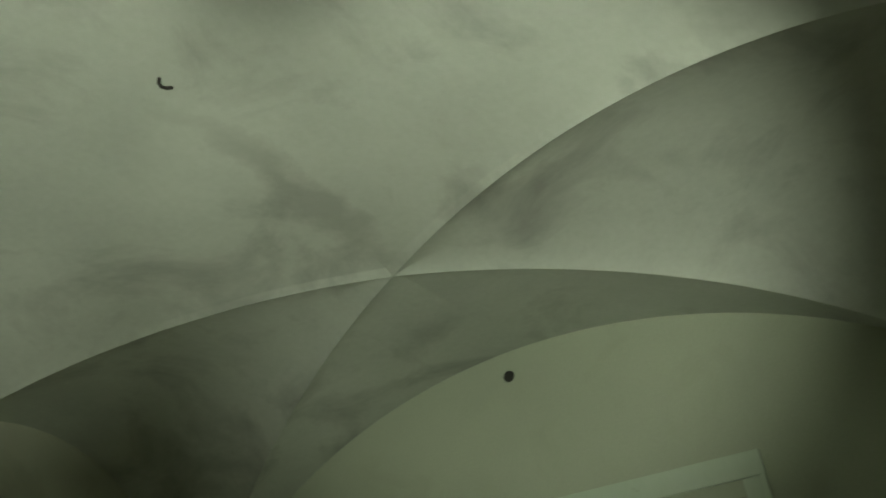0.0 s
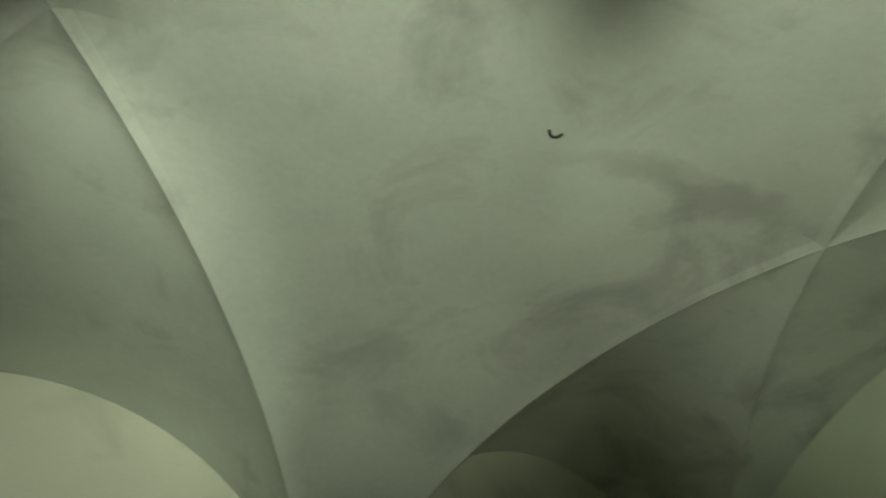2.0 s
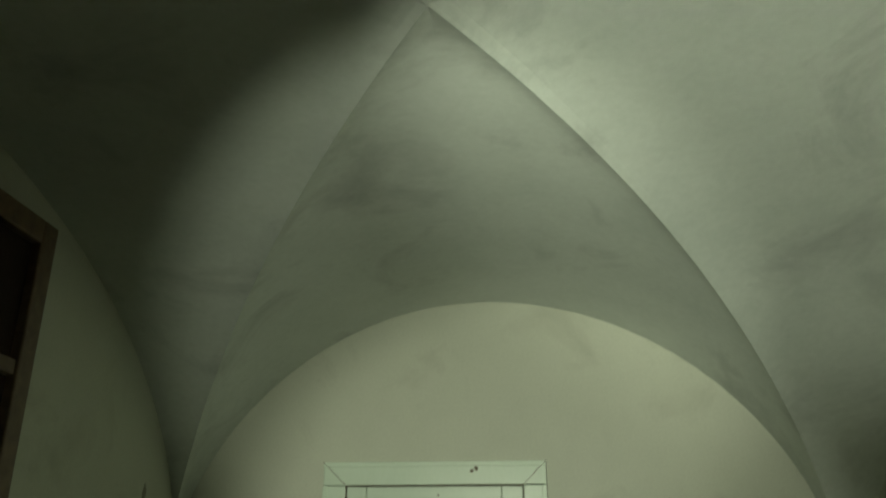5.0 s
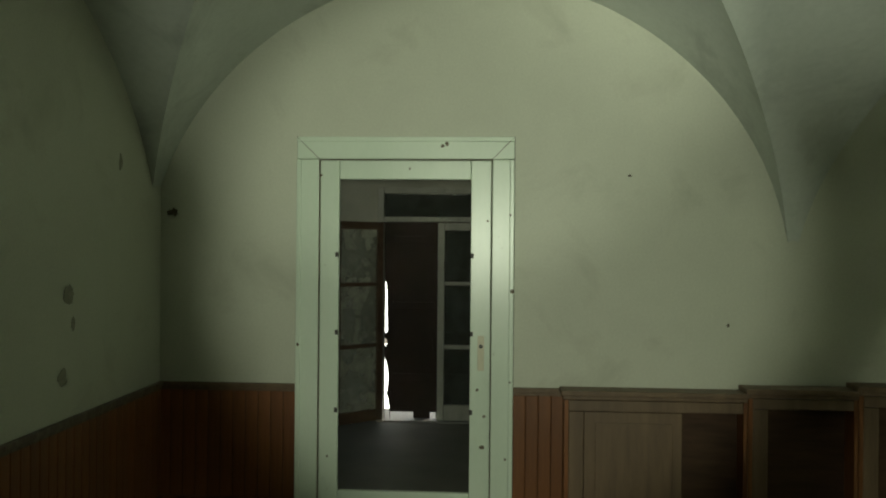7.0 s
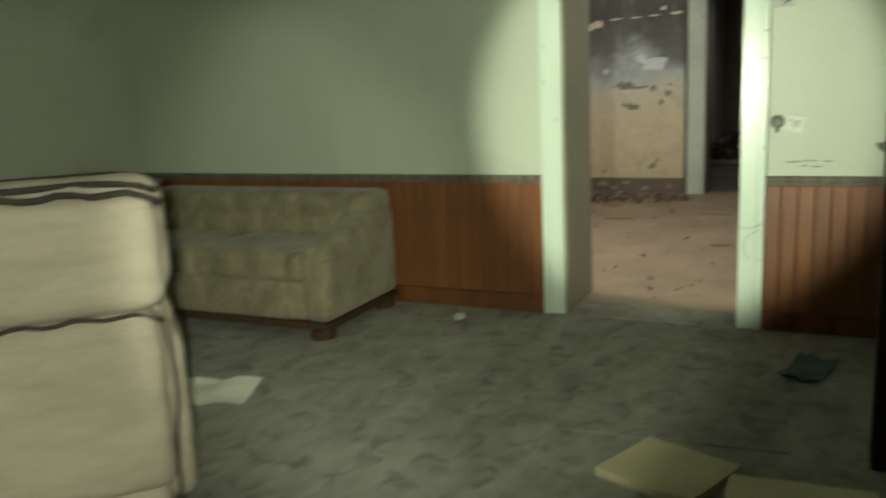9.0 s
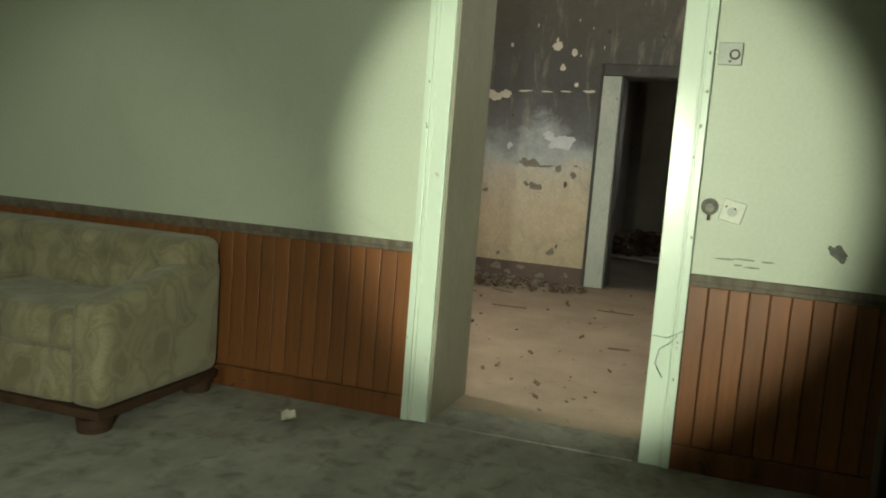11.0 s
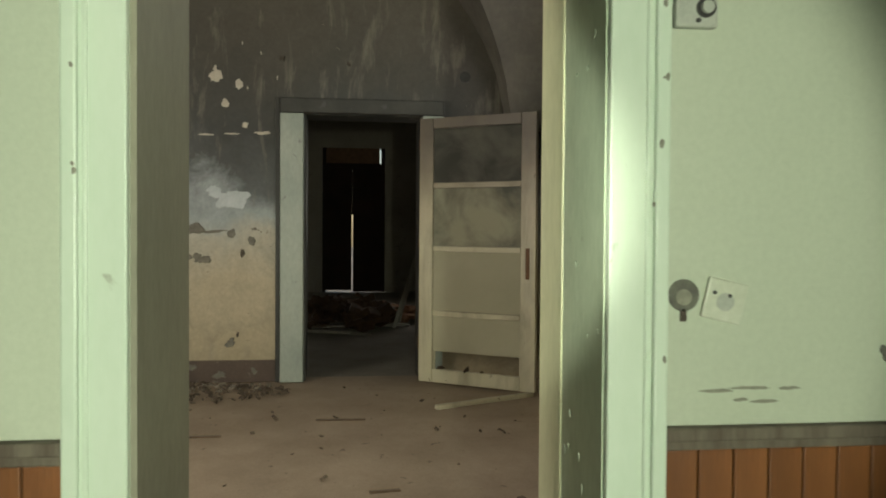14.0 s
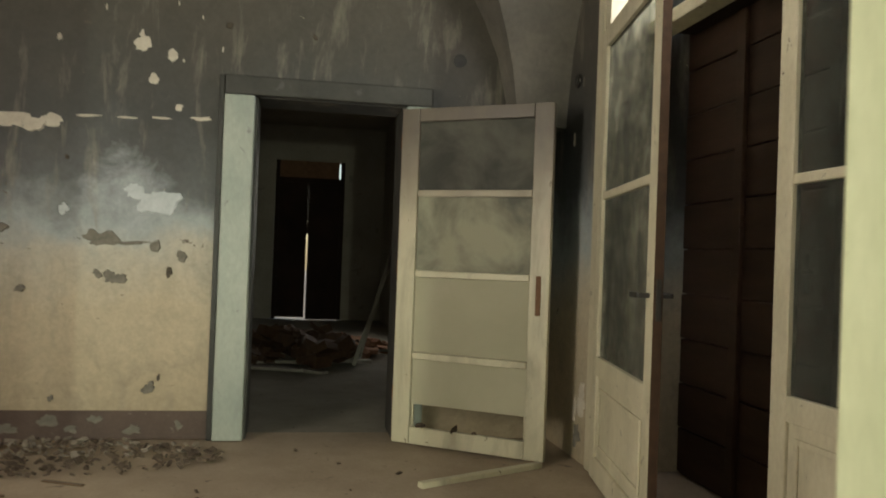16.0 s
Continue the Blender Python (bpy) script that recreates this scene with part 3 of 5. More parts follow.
def glazed_door():
    d = thing("door_1", pose(0, 0, 0), "pale green painted door with one tall glass pane, closed in its casing", "door", kind="structure")
    x0, x1 = 0.815, 2.072
    for a, b, tag in ((x0, 0.945, "casing"), (1.945, x1, "casing")):
        bm = boxes((a, b, -0.03, 0.0, 0, 2.07), bevel=0.006)
        edge = a if a == x0 else b - 0.028
        box(bm, edge, edge + 0.028, -0.042, -0.028, 0, 2.07, 0.005)
        part(tag, bm, TRIM, d)
    bm = boxes((x0, x1, -0.03, 0.0, 2.073, 2.2), bevel=0.006)
    box(bm, x0, x1, -0.042, -0.028, 2.172, 2.2, 0.005)
    part("head_casing", bm, TRIM, d)
    for a, b in ((DOOR_X0 + 0.002, 0.943), (1.947, DOOR_X1 - 0.002)):
        part("lining", boxes((a, b, 0.002, NORTH_T - 0.01, 0, 2.075)), TRIM, d)
    part("lining", boxes((DOOR_X0 + 0.002, DOOR_X1 - 0.002, 0.002, NORTH_T - 0.01, 2.078, DOOR_TOP - 0.003)), TRIM, d)
    leaf = part("leaf", boxes((0.95, 1.06, -0.012, 0.028, 0.008, 2.066), (1.824, 1.94, -0.012, 0.028, 0.008, 2.066), (1.062, 1.822, -0.012, 0.028, 0.008, 0.152), (1.062, 1.822, -0.012, 0.028, 1.957, 2.066), bevel=0.005), TRIM, d)
    pane = part("pane", boxes((1.062, 1.822, 0.006, 0.010, 0.154, 1.955)), GLASS, leaf)
    pane.visible_shadow = False
    for z in (0.62, 1.07, 1.52):
        for x in (1.05, 1.832):
            part("clip", boxes((x - 0.009, x + 0.009, -0.022, -0.010, z - 0.014, z + 0.014), bevel=0.003), IRON, leaf)
    part("lock_plate", boxes((1.868, 1.905, -0.017, -0.011, 0.86, 1.06), bevel=0.002), CREAM, leaf, "worn lock plate without a handle")
    bm = bmesh.new()
    rod(bm, (1.887, -0.021, 1.0), (1.887, -0.012, 1.0), 0.012)
    part("spindle_hole", bm, BLACK, leaf)
    for a in ((0.9455, 0.9485, 0.01, 2.068), (1.9415, 1.9445, 0.01, 2.068), (0.9485, 1.9415, 2.0675, 2.0715)):
        part("joint_gap", boxes((a[0], a[1], -0.0315, -0.0115, a[2], a[3])), RUST_CHIP, d, "dark joint between leaf and casing")
    for sx, ex in ((x0, 0.945), (x1, 1.945)):
        bm = bmesh.new()
        rod(bm, (sx, -0.0425, 2.2), (ex, -0.0305, 2.073), 0.0016, 6)
        part("mitre_joint", bm, RUST_CHIP, d)
    rng = random.Random(5)
    for x, z in ((1.66, 2.145), (1.68, 2.16), (2.02, 2.15), (1.92, 1.72), (2.05, 1.75), (2.06, 1.32), (0.955, 1.98), (1.90, 0.42), (2.03, 0.36), (1.87, 0.75), (0.83, 1.0), (1.47, 2.02), (1.0, 0.35), (1.91, 0.6), (2.055, 0.8)):
        c = part("paint_chip", blotch(rng, 0.005 + 0.007 * rng.random(), 0.002, 0.5 + rng.random()), RUST_CHIP, d)
        front = -0.0445 if x < 0.843 or x > 2.044 or z > 2.172 else (-0.0325 if x > 1.945 or x < 0.945 or z > 2.073 else -0.0145)
        c.matrix_basis = Matrix.Translation((x, front, z)) @ ON_NORTH


glazed_door()
for _x, _z0, _z1 in ((2.0735, 0.75, 1.35), (2.0735, 1.38, 2.2), (0.8115, 0.85, 1.9), (0.8115, 0.1, 0.5)):
    solid("casing_gap", boxes((_x - 0.002, _x + 0.002, -0.004, -0.0005, _z0, _z1)), HOLE, "dark gap between casing and plaster", "crack", kind="structure")

# ---- sitting room: dado ----


def dado():
    plank = boxes((0.0012, 0.0708, -0.014, -0.004, 0.100, 0.722), bevel=0.004)
    shared = mesh_of("plank", plank, DADO)
    for n, ((px, py), (dx, dy), length, turn) in enumerate(dado_runs()):
        rot = 90 if turn == 90 else turn
        base = thing(("dado_north", "dado_north", "dado_west", "dado_east", "dado_east")[n], pose(px, py, 0, 0, 0, rot), "brown stained wooden panelling of narrow upright boards with a cap rail", "panelling", kind="structure")
        if turn == 90:
            base.matrix_basis = pose(px, py + length, 0, 0, 0, -90) @ pose(0, 0, 0, 0, 0, 180) @ pose(0, 0, 0)
            base.matrix_basis = pose(px, SOUTH, 0, 0, 0, 90)
        count = int(length / 0.072)
        skip = (0.27, 3.05) if n == 1 else (9, 9)
        pitch = length / count
        part("backing", boxes((0.0, length, -0.0035, -0.001, 0.0, 0.745)), DARKWOOD, base)
        part("cap_rail", boxes((0.0, length, -0.034, -0.004, 0.742, 0.768), (0.0, length, -0.022, -0.004, 0.722, 0.742), bevel=0.004), DUSTY_CAP if n > 1 else CABWOOD, base)
        part("skirting", boxes((0.0, length, -0.024, -0.004, 0.0, 0.098), bevel=0.004), DADO, base)
        for k in range(count):
            if skip[0] < k * pitch < skip[1]:
                continue
            ob = new("plank", shared)
            ob.parent = base
            ob.matrix_basis = Matrix.Translation((k * pitch, 0, 0)) @ Matrix.Diagonal((pitch / 0.072, 1, 1, 1))


# ---- sitting room: low cabinets along the north wall ----


def cabinet(x0, x1, top, door, label):
    w, depth = x1 - x0, 0.165
    c = thing("low_cabinet", pose(x0, 0, 0), label, "cabinet", "low cabinets along the wall")
    part("top_board", boxes((-0.02, w - 0.004, -depth - 0.03, -0.04, top - 0.028, top), (-0.01, w - 0.004, -depth - 0.012, -0.04, top - 0.052, top - 0.029), bevel=0.005), CABWOOD, c)
    part("side", boxes((0.0, 0.022, -depth, -0.04, 0.0, top - 0.054)), DADO, c)
    part("side", boxes((w - 0.024, w - 0.003, -depth, -0.04, 0.0, top - 0.054)), DADO, c)
    part("back_panel", boxes((0.024, w - 0.026, -0.05, -0.038, 0.0, top - 0.054)), DARKWOOD, c)
    part("bottom_board", boxes((0.024, w - 0.026, -depth + 0.004, -0.052, 0.0, 0.085), bevel=0.004), CABWOOD, c, "dusty bottom board")
    part("rail", boxes((0.024, w - 0.026, -depth, -depth + 0.02, top - 0.115, top - 0.056), bevel=0.003), CABWOOD, c)
    part("post", boxes((0.024, 0.105, -depth, -depth + 0.022, 0.087, top - 0.117), bevel=0.003), CABWOOD, c)
    part("plinth", boxes((0.0, w - 0.004, -depth - 0.014, -depth - 0.001, 0.0, 0.07), bevel=0.004), CABWOOD, c)
    if door:
        a, b = 0.108, 0.64
        leaf = part("door", boxes((a, b, -depth - 0.004, -depth + 0.014, 0.09, top - 0.118), bevel=0.003), CABWOOD, c)
        part("panel", boxes((a + 0.06, b - 0.05, -depth - 0.010, -depth - 0.004, 0.15, top - 0.175), bevel=0.004), CABWOOD, leaf)
    else:
        mid = w * 0.52
        if w > 0.9:
            part("divider", boxes((mid, mid + 0.022, -depth + 0.004, -0.052, 0.087, top - 0.117)), CABWOOD, c)


cabinet(2.353, 3.348, 0.785, True, "worn brown low cabinet with one flat door and an open bay")
cabinet(3.350, 3.936, 0.812, False, "worn brown low cabinet with an open dusty bay")
cabinet(3.938, 5.120, 0.836, False, "wide worn brown low cabinet with open dusty bays")

# ---- sitting room: sofa ----


def damask():
    mat, nt, p = tree("olive_damask_cloth_pattern")
    n = noise_at(nt, 7.5, 1.5, 0.45, (1, 1.3, 0.8), 0.7)
    fine = noise_at(nt, 150, 3, 0.6)
    col = ramp(nt, n, [(0.36, (0.19, 0.165, 0.095)), (0.46, (0.255, 0.225, 0.135)), (0.52, (0.205, 0.18, 0.105)), (0.64, (0.285, 0.255, 0.16))])
    col = mix(nt, 0.35, col, ramp(nt, fine, [(0.3, (0.25, 0.25, 0.25)), (0.7, (0.75, 0.75, 0.75))]), "OVERLAY")
    nt.links.new(col, p.inputs["Base Color"])
    p.inputs["Roughness"].default_value = 0.85
    p.inputs["Sheen Weight"].default_value = 0.2
    bump(nt, p, fine, 0.4, 0.004)
    return mat


DAMASK = damask()


def sofa():
    s = thing("sofa", pose(6.40, -1.12, 0) @ Matrix.Diagonal((1.12, 1.0, 1.0, 1.0)), "low olive patterned sofa with buttoned back on a dark plinth", "sofa")
    y0, y1 = -0.86, 0.86

    def tuft(q, n):
        if n.x > -0.5:
            return 0.0
        return 0.034 * abs(math.cos(q.y * math.pi / 0.24)) ** 0.6 * abs(math.sin((q.z - 0.40) * math.pi / 0.17 + 0.35 * math.cos(q.y * math.pi / 0.12))) - 0.016

    part("backrest", pad(-0.24, -0.01, y0 + 0.02, y1 - 0.02, 0.36, 0.70, 0.055, 46, tuft), DAMASK, s, smooth=True)
    for a, b in ((y0 + 0.15, -0.003), (0.003, y1 - 0.15)):
        part("seat_cushion", pad(-0.70, -0.23, a, b, 0.29, 0.445, 0.05, 30, lambda q, n: 0.022 * abs(math.cos(q.y * math.pi / 0.24)) * max(0, -n.x) + 0.016 * abs(math.cos(q.y * math.pi / 0.24)) * max(0, n.z)), DAMASK, s, smooth=True)
    for a, b in ((y0, y0 + 0.16), (y1 - 0.16, y1)):
        bm = pad(-0.715, -0.02, a, b, 0.088, 0.60, 0.05, 14)
        for v in bm.verts:
            v.co.z -= max(0.0, v.co.z - 0.3) / 0.3 * 0.10 * max(0.0, min(1.0, (-v.co.x - 0.2) / 0.45))
        part("arm", bm, DAMASK, s, smooth=True)
    part("front_panel", pad(-0.70, -0.60, y0 + 0.155, y1 - 0.155, 0.088, 0.30, 0.025, 8), DAMASK, s, smooth=True)
    part("plinth", boxes((-0.71, -0.03, y0 + 0.008, y1 - 0.008, 0.052, 0.09), bevel=0.006), DARKWOOD, s, "dark wooden plinth rail")
    for x in (-0.66, -0.09):
        for y in (y0 + 0.07, y1 - 0.07):
            bm = bmesh.new()
            rod(bm, (x, y, 0.0), (x, y, 0.055), 0.06, 18, 0.066)
            part("foot", bm, DARKWOOD, s, "round dark wooden foot")


sofa()

# ---- sitting room: armchair seen from behind ----


def armchair():
    c = thing("armchair", pose(3.69, -2.415, 0, 0, 0, -43), "high-backed beige quilted armchair with black welting and a torn side", "armchair")
    rng = random.Random(3)

    def crease(q, n):
        return 0.006 * noise.noise(Vector((q.x * 9, q.y * 9, q.z * 26))) + 0.012 * max(0.0, -n.y) * math.cos((q.x) * 4.5)

    part("back_lower", pad(-0.25, 0.25, -0.12, 0.06, 0.20, 0.72, 0.055, 20, crease), CHAIR, c, smooth=True)
    part("back_upper", pad(-0.275, 0.275, -0.125, 0.07, 0.715, 1.03, 0.06, 18, crease), CHAIR, c, smooth=True)
    part("base_panel", pad(-0.23, 0.23, -0.10, 0.06, 0.02, 0.215, 0.04, 10, crease), CHAIR, c, smooth=True)
    part("headrest", pad(-0.30, 0.30, 0.02, 0.24, 0.70, 1.07, 0.09, 14, crease), CHAIR, c, smooth=True)
    part("inner_back", pad(-0.29, 0.29, 0.05, 0.22, 0.30, 0.72, 0.06, 12, crease), CHAIR, c, smooth=True)
    part("seat", pad(-0.26, 0.26, 0.20, 0.74, 0.20, 0.44, 0.06, 12, crease), CHAIR, c, smooth=True)
    for x0, x1 in ((-0.315, -0.215), (0.215, 0.315)):
        part("arm", pad(x0, x1, 0.10, 0.72, 0.06, 0.60, 0.05, 12, crease), CHAIR, c, smooth=True)
    for z, w in ((1.04, 0.285), (0.715, 0.262)):
        pts = [(-w + 2 * w * i / 14, -0.118 + 0.03 * abs(i / 7 - 1) ** 3, z - 0.03 * abs(i / 7 - 1) ** 4 + 0.006 * math.sin(i * 1.7)) for i in range(15)]
        wire("welt", pts, 0.010 if z > 1 else 0.007, PIPING, c, "black welt cord")
    wire("welt", [(-0.30 + 0.6 * i / 14, 0.13, 1.062 - 0.03 * abs(i / 7 - 1) ** 6) for i in range(15)], 0.015, PIPING, c, "black welt cord")
    wire("welt", [(-0.28 + 0.56 * i / 14, 0.03 + 0.02 * math.sin(i * 0.9), 1.052 - 0.03 * abs(i / 7 - 1) ** 6) for i in range(15)], 0.010, PIPING, c, "black welt cord")
    for sx in (-1, 1):
        wire("welt", [(sx * (0.262 - 0.01 * math.sin(i)), -0.075, 0.06 + 0.94 * i / 10) for i in range(11)], 0.005, PIPING, c, "black welt cord")
    for x, y, z, r in ((-0.262, -0.02, 0.83, 0.055), (-0.262, 0.01, 0.74, 0.04), (-0.275, 0.10, 0.90, 0.045)):
        t = part("tear", blotch(rng, r, 0.012, 0.7), PIPING, c, "ragged dark tear in the cloth")
        t.matrix_basis = Matrix.Translation((x - 0.012, y, z)) @ pose(0, 0, 0, 0, -90, 0)


armchair()

# ---- sitting room: low table with a sheet of paper ----


def low_table():
    t = thing("low_table", pose(2.93, -3.14, 0, 0, 0, -47), "low grey topped table with a dark rounded rim", "table")
    w, d, h = 0.46, 0.50, 0.42
    part("tabletop", boxes((-w, w, -d, -0.02, h - 0.03, h), bevel=0.012), GREY_BOX, t)
    part("rim", boxes((-w - 0.012, w + 0.012, -0.018, 0.0, h - 0.034, h + 0.006), bevel=0.006), BLACK, t, "black edge strip")
    for x in (-w + 0.04, w - 0.04):
        for y in (-d + 0.05, -0.07):
            bm = bmesh.new()
            rod(bm, (x, y, 0), (x, y, h - 0.028), 0.014, 10, 0.02)
            part("leg", bm, BLACK, t)


low_table()


WHITE = surface("white_paper", (0.78, 0.79, 0.74), (0.84, 0.85, 0.80), 6, 80, 0.8, 0.1, speckle=0.05)


def loose_sheet(name, x, y, z, w, d, turn, mat, label, category, curl=0.012, thick=0.0015, tilt=0.0):
    bm = bmesh.new()
    n = 6
    rng = random.Random(int(x * 100) + int(-y * 37))
    ph = rng.random() * 6
    top = [[bm.verts.new((w * (i / n - 0.5), d * (j / n - 0.5), thick + curl * (abs(i / n - 0.5) * 2) ** 3 * abs(math.sin(ph + j)) + curl * 0.3 * (1 + math.sin(ph + i * 0.9 + j * 0.7)))) for i in range(n + 1)] for j in range(n + 1)]
    for a, b in zip(top, top[1:]):
        for i in range(n):
            bm.faces.new((a[i], a[i + 1], b[i + 1], b[i]))
    ext = bmesh.ops.extrude_face_region(bm, geom=bm.faces[:])
    bmesh.ops.translate(bm, vec=(0, 0, -thick), verts=[v for v in ext["geom"] if isinstance(v, bmesh.types.BMVert)])
    low = min(v.co.z for v in bm.verts)
    bmesh.ops.translate(bm, vec=(0, 0, -low), verts=bm.verts[:])
    ob = solid(name, bm, mat, label, category)
    ob.matrix_basis = pose(x, y, z, tilt, 0, turn)
    return ob


loose_sheet("paper_sheet", 2.94, -3.40, 0.421, 0.21, 0.28, -45, WHITE, "bright white sheet of paper on the low table", "paper", 0.006)
loose_sheet("paper_sheet", 4.82, -1.88, 0.0, 0.30, 0.36, 20, PAPER, "dirty white sheet of paper on the carpet", "paper", 0.02)
loose_sheet("torn_paper", 4.60, -1.78, 0.0, 0.16, 0.22, 50, PAPER, "crumpled torn paper on the carpet", "paper", 0.05)
loose_sheet("flat_board", 4.72, -3.84, 0.0, 0.31, 0.34, -22, CARD, "yellowed flat cardboard lid on the carpet", "cardboard", 0.004, 0.03)
loose_sheet("flat_board", 4.60, -4.24, 0.0, 0.32, 0.42, 2, CARD, "pale cardboard piece lying on the carpet", "cardboard", 0.004, 0.022)
TEAL = surface("faded_teal_cloth", (0.06, 0.10, 0.095), (0.09, 0.14, 0.125), 8, 120, 0.9, 0.4)
loose_sheet("cloth_rag", 5.87, -4.22, 0.0, 0.30, 0.16, -15, TEAL, "faded teal rag on the carpet", "rag", 0.02, 0.004)
loose_sheet("carpet_offcut", 5.55, -3.75, 0.0, 1.15, 0.80, 4, FLOOR_A, "loose dirty grey carpet piece before the doorway", "carpet", 0.003, 0.004)
loose_sheet("torn_paper", 6.17, -2.46, 0.0, 0.10, 0.06, 30, PAPER, "small pale scrap near the wall", "paper", 0.015)
solid("floor_plank", boxes((-0.56, 0.56, -0.045, 0.045, 0.0, 0.022), bevel=0.004), CREAM, "pale loose plank lying before the glazed door", "plank").matrix_basis = pose(1.83, -0.66, 0, 0, 0, 7)
solid("floor_batten", boxes((-0.34, 0.34, -0.022, 0.022, 0.0, 0.03), bevel=0.004), CABWOOD, "brown wooden batten among the papers", "batten").matrix_basis = pose(3.37, -2.06, 0.02, 0, 0, -79)


def plate():
    bm = bmesh.new()
    prof = ((0.0, 0.006), (0.06, 0.006), (0.075, 0.012), (0.115, 0.022), (0.118, 0.018), (0.07, 0.0), (0.0, 0.0))
    rings = [[bm.verts.new((r * math.cos(a), r * math.sin(a), z)) for a in (k * math.pi / 16 for k in range(32))] for r, z in prof[1:-1]]
    for a, b in zip(rings, rings[1:]):
        for k in range(32):
            bm.faces.new((a[k], a[(k + 1) % 32], b[(k + 1) % 32], b[k]))
    bm.faces.new(rings[0])
    bm.faces.new(rings[-1][::-1])
    ob = solid("plate", bm, PAPER, "round white dish lying on the scattered papers", "plate", smooth=True)
    ob.matrix_basis = pose(3.53, -1.95, 0.012)


plate()
_rng = random.Random(11)
for _k in range(64):
    _a, _r = _rng.random() * 6.28, math.sqrt(_rng.random())
    loose_sheet("paper_scrap", 3.76 + 0.55 * _r * math.cos(_a), -1.28 + 0.72 * _r * math.sin(_a), 0.0004 * _k, 0.07 + 0.14 * _rng.random(), 0.06 + 0.12 * _rng.random(), _rng.random() * 180, PAPER if _rng.random() < 0.5 else CARD, "yellowed paper scrap in a heap on the carpet", "paper", 0.014)["group"] = "paper scraps on the carpet"

# ---- sitting room: the deep doorway ----


def doorway():
    d = thing("doorway_casing", pose(0, 0, 0), "pale green painted casing and lining of the deep doorway", "door frame", kind="structure")
    for y0, y1, outer in ((WAY_Y1, -2.868, -2.868), (-3.992, WAY_Y0, -3.992)):
        bm = boxes((XE - 0.022, XE, y0, y1, 0, 2.20), bevel=0.004)
        sg = -1 if outer == y1 else 1
        box(bm, XE - 0.036, XE - 0.02, min(outer, outer + sg * 0.03), max(outer, outer + sg * 0.03), 0, 2.20, 0.005)
        box(bm, XE - 0.029, XE - 0.02, min(outer + sg * 0.036, outer + sg * 0.046), max(outer + sg * 0.036, outer + sg * 0.046), 0, 2.20, 0.003)
        part("casing", bm, TRIM, d)
    part("head_casing", boxes((XE - 0.022, XE, -3.992, -2.868, 2.203, 2.33), bevel=0.004), TRIM, d)
    part("lining", boxes((XE + 0.002, 6.74, WAY_Y0 - 0.02, WAY_Y0 + 0.003, 0, WAY_TOP)), LINING, d, "worn grey-green lining")
    part("stop", boxes((6.742, XB0 + 0.012, WAY_Y0 - 0.02, WAY_Y0 + 0.007, 0, WAY_TOP), bevel=0.006), EDGE_PAINT, d, "cream painted edge board")
    # North reveal and soffit take the darker colour that holds their shade.
    part("lining", boxes((XE + 0.002, XB0 + 0.010, WAY_Y1 - 0.012, WAY_Y1 + 0.02, 0, WAY_TOP)), LINING_SHADED, d, "beige lining with shade in its colour")
    part("lining", boxes((XE + 0.002, XB0 + 0.010, WAY_Y0 + 0.024, WAY_Y1 - 0.014, WAY_TOP - 0.02, WAY_TOP + 0.02)), LINING_SHADED, d)
    part("threshold", boxes((XE - 0.02, XE + 0.26, WAY_Y0 + 0.024, WAY_Y1 - 0.014, -0.01, 0.006), bevel=0.002), FLOOR_A, d, "worn grey threshold")
    rng = random.Random(9)
    for k in range(14):
        left = rng.random() < 0.4
        y = (-2.875 - 0.02 * rng.random()) if left else (-3.985 + 0.03 * rng.random())
        chip = part("paint_chip", blotch(rng, 0.003 + 0.006 * rng.random(), 0.002, 0.6), SCUFF, d)
        chip.matrix_basis = Matrix.Translation((XE - 0.0375, y, 0.1 + 1.9 * rng.random())) @ ON_EAST
    for k in range(14):
        chip = part("paint_chip", blotch(rng, 0.003 + 0.007 * rng.random(), 0.0015, 0.6), TRIM, d)
        chip.matrix_basis = Matrix.Translation((6.46 + 0.26 * rng.random(), WAY_Y0 + 0.0045, 0.1 + 1.8 * rng.random())) @ pose(0, 0, 0, -90, 0, 0)


# South lining is toned lighter to suit the torchlight raking across it.
LINING = surface("worn_grey_green_paint", (0.40, 0.48, 0.36), (0.50, 0.58, 0.44), 4.0, 60, 0.45, 0.3, (1, 1, 0.4), spots=(0.34, 0.38, 0.28), amount=0.68)
EDGE_PAINT = surface("yellowed_edge_paint", (0.50, 0.52, 0.34), (0.58, 0.60, 0.41), 2.5, 50, 0.45, 0.08, (1, 1, 0.4), spots=(0.38, 0.36, 0.22), amount=0.68)
# Shade on the north reveal and soffit is put into this darker colour.
LINING_SHADED = surface("shaded_beige_paint", (0.21, 0.205, 0.15), (0.28, 0.27, 0.20), 3.0, 60, 0.6, 0.2, (1, 1, 0.5), spots=(0.25, 0.23, 0.18), amount=0.68)
doorway()

